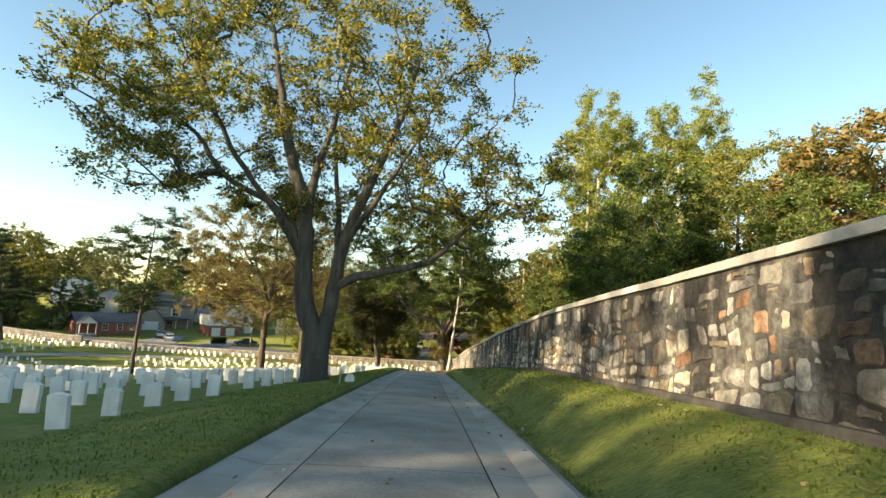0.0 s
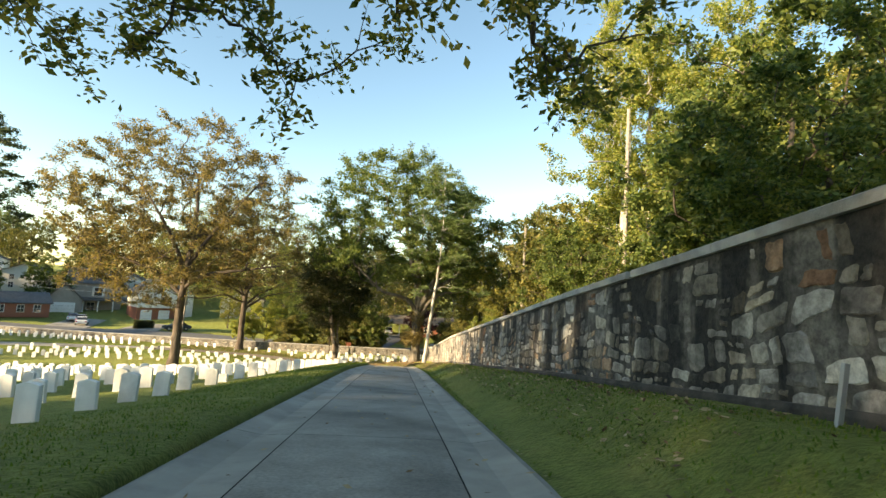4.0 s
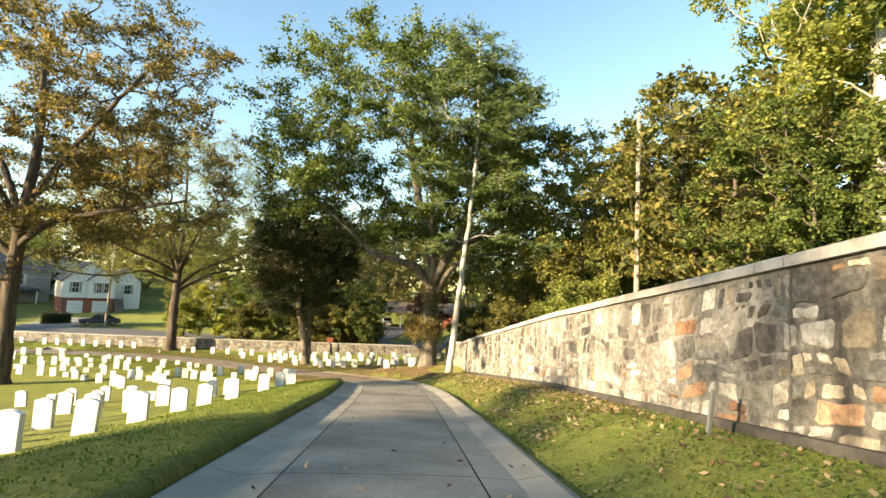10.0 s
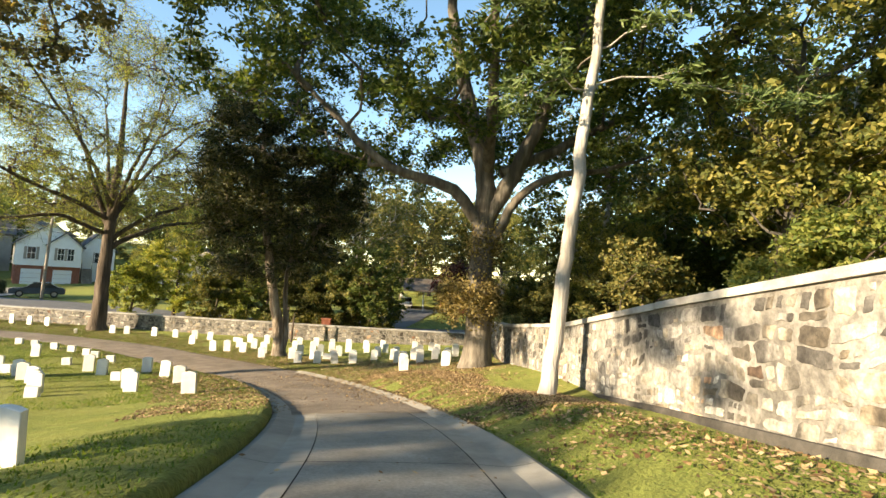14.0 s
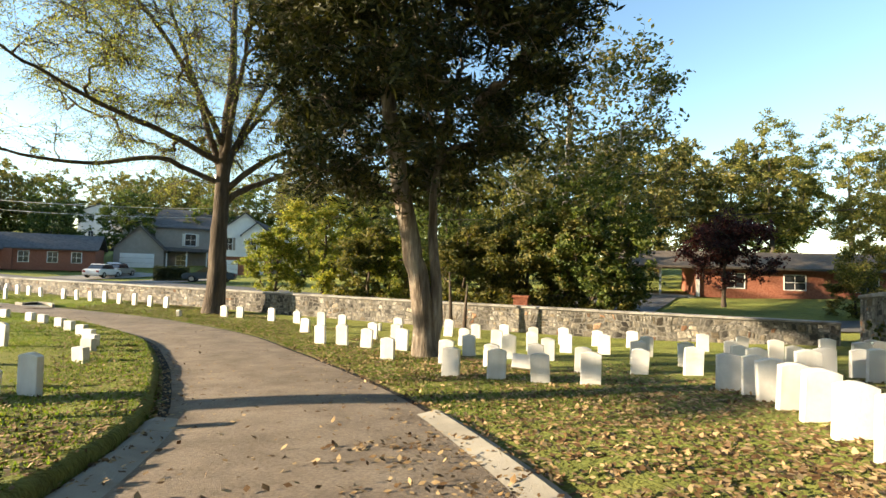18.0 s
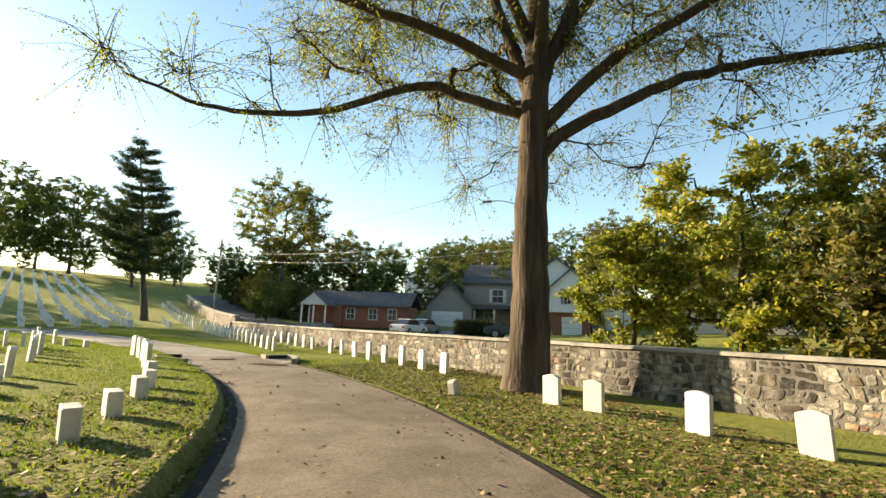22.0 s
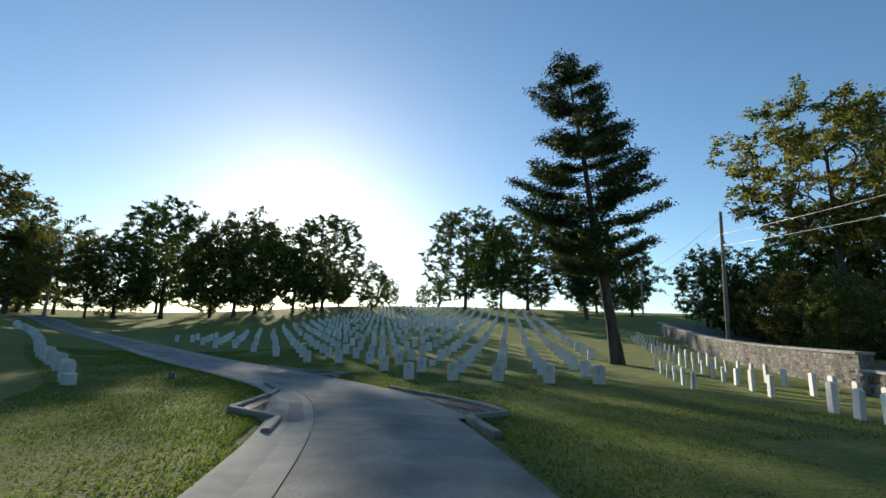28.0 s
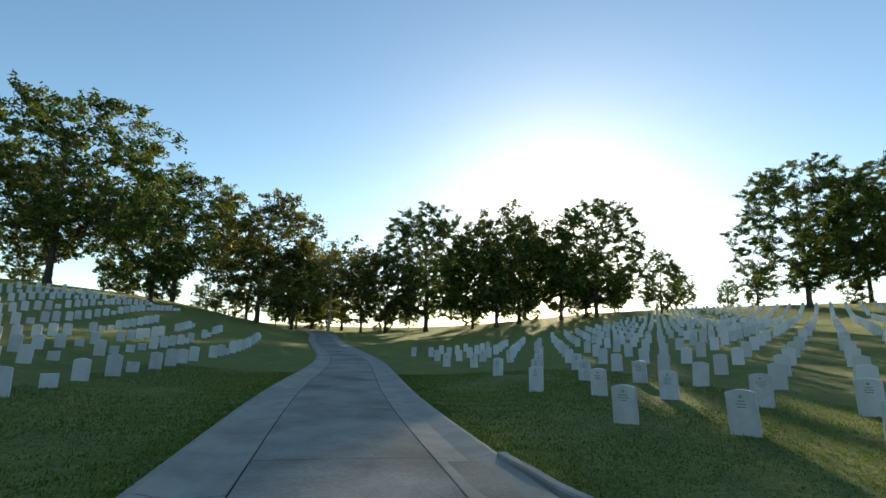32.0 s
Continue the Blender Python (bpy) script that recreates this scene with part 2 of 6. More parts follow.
M["leaf_lime"] = leaf("leaf_lime", (0.10, 0.14, 0.036), (0.20, 0.235, 0.06), (0.32, 0.315, 0.095), 0.45)
M["leaf_cedar"] = leaf("leaf_cedar", (0.016, 0.025, 0.01), (0.038, 0.049, 0.019), (0.09, 0.09, 0.034), 0.25)
M["leaf_pine"] = leaf("leaf_pine", (0.018, 0.035, 0.014), (0.035, 0.06, 0.022), (0.07, 0.10, 0.035), 0.2)
M["leaf_pine_light"] = leaf("leaf_pine_light", (0.045, 0.08, 0.028), (0.085, 0.135, 0.045), (0.14, 0.19, 0.065), 0.3)
M["leaf_maroon"] = leaf("leaf_maroon", (0.025, 0.008, 0.010), (0.05, 0.014, 0.016), (0.09, 0.025, 0.024))
M["dry_leaf"] = material("dry_leaf", [(0.10, 0.055, 0.025), (0.24, 0.15, 0.07), (0.40, 0.29, 0.16)], 6, 0.7, island=0.9)
M["pole_wood"] = material("pole_wood", [(0.16, 0.13, 0.10), (0.30, 0.26, 0.215), (0.40, 0.36, 0.31)], 5, 0.9, 0.6, 30, streak=True, stain=0.4)
M["metal"] = material("grey_metal", [(0.32, 0.33, 0.34), (0.42, 0.43, 0.44)], 4, 0.45, 0.0, metal=0.7)
M["cable"] = material("cable", [(0.03, 0.03, 0.03), (0.05, 0.05, 0.05)], 4, 0.6)
# Sunlight on the cables is put into this pale colour.
M["cable_pale"] = material("cable_sunlit_tone", [(0.5, 0.48, 0.44), (0.6, 0.58, 0.54)], 4, 0.35, metal=0.6)
M["white"] = material("white_siding", [(0.74, 0.73, 0.70), (0.82, 0.81, 0.78)], 2, 0.7, 0.1, 8)
M["cream"] = material("cream_siding", [(0.60, 0.55, 0.46), (0.68, 0.63, 0.54)], 2, 0.75, 0.1, 8)
M["taupe"] = material("taupe_siding", [(0.27, 0.235, 0.20), (0.33, 0.29, 0.25)], 2, 0.8, 0.1, 8)
M["brick"] = material("red_brick", [(0.20, 0.07, 0.045), (0.30, 0.11, 0.07), (0.36, 0.16, 0.11)], 7, 0.9, 0.5, 40)
M["shingle"] = material("roof_shingle", [(0.055, 0.055, 0.06), (0.10, 0.10, 0.105), (0.15, 0.145, 0.14)], 3, 0.95, 0.7, 25)
M["shingle_brown"] = material("roof_shingle_brown", [(0.09, 0.075, 0.06), (0.15, 0.125, 0.105)], 3, 0.95, 0.7, 25)
M["glass"] = material("window_glass", [(0.02, 0.025, 0.03), (0.04, 0.045, 0.05)], 1, 0.06, spec=0.8)
M["dark"] = material("dark_gap", [(0.012, 0.011, 0.010), (0.025, 0.022, 0.02)], 3, 0.9)
M["rust"] = material("rusty_iron", [(0.10, 0.075, 0.055), (0.17, 0.125, 0.09)], 8, 0.85, 0.3, 60, objrand=0.2)
M["silt"] = material("wet_silt", [(0.012, 0.011, 0.009), (0.03, 0.025, 0.02), (0.07, 0.052, 0.036)], 18, 0.7, 0.8, 40)
M["iron"] = material("cast_iron", [(0.07, 0.055, 0.045), (0.12, 0.09, 0.07)], 8, 0.7, 0.5, 60, metal=0.4)
M["paint_silver"] = material("car_silver", [(0.50, 0.51, 0.52), (0.54, 0.55, 0.56)], 1, 0.25, metal=0.6, spec=0.6)
M["paint_blue"] = material("car_blue", [(0.05, 0.08, 0.12), (0.06, 0.09, 0.14)], 1, 0.25, metal=0.4, spec=0.6)
M["paint_white"] = material("car_white", [(0.72, 0.72, 0.71), (0.76, 0.76, 0.75)], 1, 0.25, spec=0.6)
M["tyre"] = material("tyre", [(0.02, 0.02, 0.02), (0.03, 0.03, 0.03)], 5, 0.9)
M["red_lamp"] = material("tail_lamp", [(0.25, 0.02, 0.02), (0.32, 0.03, 0.03)], 5, 0.3)


# ---- mesh helpers ----
def finish(name, me, mat, parent=None, label="", smooth=False):
    for m in mat if isinstance(mat, (list, tuple)) else [mat]:
        me.materials.append(m)
    if smooth:
        me.polygons.foreach_set("use_smooth", [True] * len(me.polygons))
    ob = new(name, me)
    if parent is not None:
        ob.parent = parent
    if label:
        ob["label"] = label
    return ob


def part(name, bm, mat, parent=None, label="", smooth=False):
    me = bpy.data.meshes.new(name)
    bm.to_mesh(me)
    bm.free()
    return finish(name, me, mat, parent, label, smooth)


def raw(name, verts, faces, mat, parent=None, label="", smooth=False):
    me = bpy.data.meshes.new(name)
    me.from_pydata(verts, [], faces)
    me.update()
    return finish(name, me, mat, parent, label, smooth)


def quads(name, verts, mat, parent=None, label="", smooth=False):
    """A mesh of loose quads from an array of shape (n, 4, 3)."""
    v = np.asarray(verts, np.float32).reshape(-1, 3)
    n = len(v) // 4
    me = bpy.data.meshes.new(name)
    me.vertices.add(len(v))
    me.vertices.foreach_set("co", v.ravel())
    me.loops.add(4 * n)
    me.loops.foreach_set("vertex_index", np.arange(4 * n, dtype=np.int32))
    me.polygons.add(n)
    me.polygons.foreach_set("loop_start", np.arange(0, 4 * n, 4, dtype=np.int32))
    me.update(calc_edges=True)
    me.validate()
    return finish(name, me, mat, parent, label, smooth)


def box(x0, x1, y0, y1, z0, z1, bevel=0.0, bm=None):
    own = bm is None
    bm = bm or bmesh.new()
    r = bmesh.ops.create_cube(bm, size=1)
    bmesh.ops.scale(bm, vec=(x1 - x0, y1 - y0, z1 - z0), verts=r["verts"])
    bmesh.ops.translate(bm, vec=((x0 + x1) / 2, (y0 + y1) / 2, (z0 + z1) / 2), verts=r["verts"])
    if bevel and own:
        bmesh.ops.bevel(bm, geom=bm.edges[:], offset=bevel, segments=2, affect="EDGES", profile=0.6)
    return bm


def prism(points, y0, y1, bm=None):
    """A polygon in x and z, drawn out from y0 to y1."""
    bm = bm or bmesh.new()
    a = [bm.verts.new((x, y0, z)) for x, z in points]
    b = [bm.verts.new((x, y1, z)) for x, z in points]
    bm.faces.new(a)
    bm.faces.new(b[::-1])
    for i in range(len(a)):
        j = (i + 1) % len(a)
        bm.faces.new((a[j], a[i], b[i], b[j]))
    bmesh.ops.recalc_face_normals(bm, faces=bm.faces[:])
    return bm


def tube_arrays(lines, sides=7):
    """Vertices and faces of tapered tubes along polylines: a list of (points, radii)."""
    vs, fs, base = [], [], 0
    for pts, rad in lines:
        k = len(pts)
        d = np.gradient(pts, axis=0)
        d /= np.linalg.norm(d, axis=1)[:, None] + 1e-9
        ref = np.array([0.31, 0.95, 0.05]) if abs(d[0][2]) > 0.8 else np.array([0.0, 0.0, 1.0])
        a = np.cross(d, ref)
        a /= np.linalg.norm(a, axis=1)[:, None] + 1e-9
        b = np.cross(d, a)
        s = sides if rad[0] > 0.06 else max(4, sides - 3)
        ang = np.arange(s) * 2 * np.pi / s
        ring = pts[:, None] + rad[:, None, None] * (np.cos(ang)[None, :, None] * a[:, None] + np.sin(ang)[None, :, None] * b[:, None])
        vs.append(ring.reshape(-1, 3))
        for i in range(k - 1):
            for j in range(s):
                j2 = (j + 1) % s
                fs.append((base + i * s + j, base + i * s + j2, base + (i + 1) * s + j2, base + (i + 1) * s + j))
        fs.append(tuple(base + (k - 1) * s + j for j in range(s)))
        base += k * s
    return np.concatenate(vs).tolist(), fs


# ---- terrain ----
def catmull(pts, step=0.5):
    pts = np.asarray(pts, float)
    out = []
    for i in range(len(pts) - 1):
        p0, p1, p2, p3 = pts[max(i - 1, 0)], pts[i], pts[i + 1], pts[min(i + 2, len(pts) - 1)]
        n = max(2, int(np.linalg.norm(p2 - p1) / step))
        for u in np.arange(n) / n:
            out.append(0.5 * (2 * p1 + (p2 - p0) * u + (2 * p0 - 5 * p1 + 4 * p2 - p3) * u**2 + (3 * p1 - p0 - 3 * p2 + p3) * u**3))
    out.append(pts[-1])
    return np.array(out)


# The drive's middle line: down the slope, round the bend, along the street wall and up the hill.
LINE = [
    (-0.1, -16, 1.3), (-0.2, -6, 0.55), (-0.25, 0, 0.08), (-0.4, 5.3, -0.33), (-0.55, 10, -0.72), (-0.72, 15.5, -1.25),
    (-0.9, 22, -1.85), (-1.08, 28.4, -2.5), (-1.37, 40.4, -3.75), (-1.52, 52.5, -5.27), (-1.8, 57.5, -5.95), (-2.35, 63, -6.8),
    (-3.7, 68.3, -7.7), (-5.9, 73, -8.4), (-8.4, 76.6, -8.9), (-10.9, 79.1, -9.2), (-15.1, 82.4, -9.5), (-19.5, 85, -9.6),
    (-27.2, 87, -9.65), (-37.1, 87, -9.65), (-42.8, 85.9, -9.64), (-50.05, 83.6, -9.52), (-56.8, 80.8, -9.5), (-61.4, 77.8, -9.5),
    (-65.1, 73.65, -9.45), (-71.6, 64.3, -9.2), (-83.6, 47.9, -8.6), (-97, 25, -7.2), (-105, 12, -6.0), (-110, 0, -5.0), (-118, -20, -4.0),
]
ROAD = catmull(LINE, 0.6)
_d = np.gradient(ROAD[:, :2], axis=0)
_d /= np.linalg.norm(_d, axis=1)[:, None]
ROAD_LEFT = np.stack([-_d[:, 1], _d[:, 0]], 1)
ROAD_S = np.r_[0, np.cumsum(np.linalg.norm(np.diff(ROAD[:, :2], axis=0), axis=1))]


def road_at(x, y):
    """Nearest place on the drive: index, and the distance to its left."""
    p = np.stack([np.ravel(x), np.ravel(y)], 1)
    idx, lat = np.empty(len(p), int), np.empty(len(p))
    for i in range(0, len(p), 20000):
        q = p[i : i + 20000, None] - ROAD[None, :, :2]
        d2 = (q**2).sum(-1)
        k = d2.argmin(1)
        r = np.arange(len(k))
        idx[i : i + 20000] = k
        side = (q[r, k] * ROAD_LEFT[k]).sum(-1)
        lat[i : i + 20000] = np.sqrt(d2[r, k]) * np.sign(side)
    return idx, lat


def s_at(x, y):
    return float(ROAD_S[int(road_at([x], [y])[0][0])])


S_END = float(ROAD_S[-1])
# How far the drive's breadth differs from its usual breadth, along its length.
_ws = [0, s_at(-2, 60), s_at(-12, 80), s_at(-24, 86.5), s_at(-46, 84.6), s_at(-54, 82), s_at(-58.3, 80), s_at(-62.5, 76.6), s_at(-67, 71), S_END]
WIDTHS = np.interp(ROAD_S, _ws, [0.92, 0.92, 0.96, 0.86, 0.86, 0.86, 0.92, 0.97, 0.98, 0.97])
# The grass inside the drive stands a little above its edge.
LIP = np.interp(ROAD_S, [0, s_at(-1, 30), s_at(-1.4, 42), s_at(-40.5, 86.5), s_at(-43, 85.8)], [0.11, 0.13, 0.17, 0.17, 0.0])


def width_at(s):
    return float(np.interp(s, ROAD_S, WIDTHS))


# Heights of the lie of the land away from the drive (x, y, z).
LAND = [
    (-6.5, 14, -1.6), (-10, 63, -7.6), (-26, 71, -9.2), (-18, 35, -4.6), (-20, 12, -2.2), (-45, 40, -6.0), (-45, 10, -2.5), (-45, 68, -9.3),
    (-90, -8, -1.5), (-80, 25, -5.5), (-103, 3, -4.9), (-70, 80, -9.25), (-76, 87, -8.8), (-97, 66, -7.1), (-120, 52, -5.0), (-144, 63, -2.4), (-108, 72, -6.05), (-120, 79, -4.7), (-158, 30, 0.6),
    (-166, 66, 1.4), (-215, 10, 3), (-300, 80, 3), (-66, 95, -9.2), (-24, 96, -9.6), (-8, 95, -9.7), (3, 92, -9.3), (6, 75, -7.0), (8, 55, -4.4),
    (8, 30, -1.6), (9, 5, 1.4), (-40, 105, -9.0), (-55, 123, -8.8), (-85, 108, -8.2), (-5, 125, -8.6), (30, 40, -1.0), (-60, 165, -3.0),
]
_ctrl = np.array(LAND + [tuple(p) for p in ROAD[::12]])


def _kernel(r2):
    return 0.5 * r2 * np.log(r2 + 1e-6)


_k = _kernel(((_ctrl[:, None, :2] - _ctrl[None, :, :2]) ** 2).sum(-1) / 400.0) + 0.02 * np.eye(len(_ctrl))
_pm = np.c_[np.ones(len(_ctrl)), _ctrl[:, :2] / 20.0]
_w = np.linalg.solve(np.block([[_k, _pm], [_pm.T, np.zeros((3, 3))]]), np.r_[_ctrl[:, 2], np.zeros(3)])


def land(x, y, ease=0.14, past=0.02):
    """Height of the ground, with the drive bedded into it; the inner edge steps up past the drive over the length ease."""
    x, y = np.ravel(np.asarray(x, float)), np.ravel(np.asarray(y, float))
    out = np.empty(len(x))
    for i in range(0, len(x), 20000):
        p = np.stack([np.clip(x[i : i + 20000], -330, 60), np.clip(y[i : i + 20000], -60, 190)], 1)
        r2 = ((p[:, None] - _ctrl[None, :, :2]) ** 2).sum(-1) / 400.0
        out[i : i + 20000] = _kernel(r2) @ _w[: len(_ctrl)] + _w[-3] + p / 20.0 @ _w[-2:]
    idx, lat = road_at(x, y)
    a = np.clip((np.abs(lat) - HALF) / 4.0, 0, 1)
    a = a * a * (3 - 2 * a)
    z = ROAD[idx, 2] * (1 - a) + out * a
    # the bank that rises to the foot of the east wall
    foot = np.interp(y, EAST_Y, EAST_Z)
    b = np.clip((-lat - 1.95) / 1.5, 0, 1) * np.clip((77 - y) / 4, 0, 1) * np.clip((6.0 + lat) / 1.0, 0, 1) * (x > -4)
    b = b * b * (3 - 2 * b)
    step = np.clip((lat - 1.985 * WIDTHS[idx] - past) / ease, 0, 1)
    return z * (1 - b) + (foot + 0.04) * b + LIP[idx] * step * step * (3 - 2 * step)


HALF = 1.85
EAST_Y = [-16, 0, 5, 10, 16, 28, 40, 52, 64, 70, 78, 96]
EAST_Z = [1.9, 0.72, 0.38, 0.02, -0.42, -1.78, -3.25, -4.72, -6.45, -7.4, -8.2, -9.5]


def ground(x, y):
    return float(land([x], [y])[0])


# ---- ground ----
def graded(a, b, step, far):
    inner = list(np.arange(a, b + 0.01, step))
    lo, hi, d = a, b, step
    while hi < far:
        d *= 1.35
        lo, hi = lo - d, hi + d
        inner = [lo] + inner + [hi]
    return np.array(inner)


gx, gy = graded(-128, 12, 0.8, 2500), graded(-18, 122, 0.8, 2500)
XX, YY = np.meshgrid(gx, gy, indexing="ij")
ZZ = land(XX, YY, 0.5, 0.75)
_idx, _lat = road_at(XX, YY)
bed = np.clip((np.abs(_lat) - HALF + 0.5) / 0.7, 0, 1)
ZZ = ZZ - 0.10 * (1 - bed)
bumps = np.array([noise.noise((x * 0.35, y * 0.35, 0.0)) for x, y in zip(XX.ravel(), YY.ravel())]) * 0.05
ZZ = ZZ + bumps * np.clip((np.abs(_lat) - HALF - 0.3) / 2, 0, 1)
nx, ny = len(gx), len(gy)
gi = np.arange(nx * ny).reshape(nx, ny)
gf = np.stack([gi[:-1, :-1], gi[1:, :-1], gi[1:, 1:], gi[:-1, 1:]], -1).reshape(-1, 4)
ground_ob = raw("ground", np.stack([XX.ravel(), YY.ravel(), ZZ], 1).tolist(), gf.tolist(), M["grass"], smooth=True)
tagged(ground_ob, "mown grass slope with worn brown patches and fallen leaves", "ground", kind="structure")


def along(s):
    """Place, height and the way to the left at a length along the drive."""
    p = np.array([np.interp(s, ROAD_S, ROAD[:, k]) for k in range(3)])
    n = np.array([np.interp(s, ROAD_S, ROAD_LEFT[:, k]) for k in range(2)])
    return p, n / np.linalg.norm(n)


def strip(name, offsets, heights, s0, s1, mat, parent=None, label="", step=0.7):
    """A ribbon along the drive between two lengths, with a cross-section of offsets to the left and heights."""
    vs, fs, k = [], [], len(offsets)
    count = max(2, int((s1 - s0) / step) + 1)
    for s in np.linspace(s0, s1, count):
        p, n = along(s)
        w = width_at(s)
        for o, h in zip([q * w for q in offsets], heights):
            vs.append((p[0] + n[0] * o, p[1] + n[1] * o, p[2] + h))
    for n in range(count - 1):
        for j in range(k - 1):
            fs.append((n * k + j, n * k + j + 1, (n + 1) * k + j + 1, (n + 1) * k + j))
    return raw(name, vs, fs, mat, parent, label)


S_BEND, S_PAVED = s_at(-3.2, 66.5), s_at(-36.5, 87)
road = tagged(new("road"), "one-way concrete drive with shallow gutters, strewn with leaves", "road", kind="structure")
strip("asphalt_surface", (1.75, 0.8, 0, -0.8, -1.75), (0.005, 0.03, 0.04, 0.03, 0.005), S_BEND - 0.3, S_PAVED, M["asphalt"], road, "brown weathered asphalt round the bend")
S_LEFT, S_RIGHT = s_at(-46.5, 84.4), s_at(-66.5, 74)
for a, b, lo, hi in ((0.0, S_BEND, -1.07, 1.07), (S_PAVED, S_LEFT, -1.86, 1.86), (S_LEFT, S_RIGHT, -1.86, 1.07), (S_RIGHT, S_END, -1.07, 1.07)):
    s = a
    while s < b - 0.5:
        e = min(s + 4.3, b)
        strip("slab", (hi, hi - 0.01, 0.4, -0.4, lo + 0.01, lo), (0.0, 0.024, 0.03, 0.03, 0.024, 0.0), s + 0.007, e - 0.007, M["concrete"], road)
        s = e
for side, spans in ((1, ((0.0, s_at(-9.6, 77.6)), (S_LEFT, S_END))), (-1, ((0.0, s_at(-8.2, 77.5)), (S_RIGHT, S_END)))):
    for a, b in spans:
        s = a
        while s < b - 0.5:
            e = min(s + 4.3, b)
            o, h = (1.98, 1.86, 1.5, 1.08), (0.02, 0.06, -0.002, 0.022)
            if side > 0:
                strip("gutter", o, h, s + 0.006, e - 0.006, M["gutter"], road)
            else:
                strip("gutter", [-q for q in o[::-1]], h[::-1], s + 0.006, e - 0.006, M["gutter"], road)
            s = e
# the raised grass edge on the inner side
NOTCH = [s_at(-33.6, 85.5), s_at(-34.2, 85.2), s_at(-35.55, 85.2), s_at(-35.85, 85.4)]
_vs, _fs = [], []
_ss = np.sort(np.r_[np.arange(0.2, s_at(-43, 85.8), 0.35), NOTCH])
_re = np.random.default_rng(21)
_offs = (0.0, 0.015, 0.06, 0.16, 0.5, 0.95, 1.5)
for s in _ss:
    p, n = along(s)
    e = 1.985 * width_at(s) + _re.normal(0, 0.012) + float(np.interp(s, NOTCH, [0, 0.72, 0.72, 0]))
    for k, o in enumerate(_offs):
        x, y = p[0] + n[0] * (e + o), p[1] + n[1] * (e + o)
        h = float(np.interp(s, ROAD_S, LIP))
        zz = p[2] - 0.08 if k == 0 else p[2] + h * (0.55 if k == 1 else 0.88 if k == 2 else 1.0) if k < 4 else ground(x, y) + (0.004, 0.004, -0.06)[k - 4]
        _vs.append((x, y, zz + (_re.normal(0, 0.008) if k else 0)))
for i in range(len(_ss) - 1):
    for k in range(len(_offs) - 1):
        q = i * len(_offs) + k
        _fs.append((q, q + len(_offs), q + 1 + len(_offs), q + 1))
tagged(raw("verge_edge", _vs, _fs, M["grass"], smooth=True), "raised grass edge along the inner side of the drive", "grass edge", kind="structure")
# dark bed seen in the joints
strip("joint_bed", (1.9, -1.9), (-0.012, -0.012), 0.0, S_END, M["dark"], road)
# ---- trees ----
def unit(v):
    return v / (np.linalg.norm(v) + 1e-9)


def leaf_quads(rng, c, size, droop=0.0, slim=0.5):
    """Leaf blades at the given places, each turned its own way."""
    n = len(c)
    a = rng.normal(0, 1, (n, 3))
    a[:, 2] = a[:, 2] * 0.7 - droop
    a /= np.linalg.norm(a, axis=1)[:, None]
    b = np.cross(a, rng.normal(0, 1, (n, 3)))
    b /= np.linalg.norm(b, axis=1)[:, None] + 1e-9
    s = size * rng.uniform(0.6, 1.35, (n, 1))
    w = s * slim * rng.uniform(0.75, 1.25, (n, 1))
    return np.stack([c - a * s, c + b * w - a * s * 0.1, c + a * s, c - b * w - a * s * 0.1], 1)


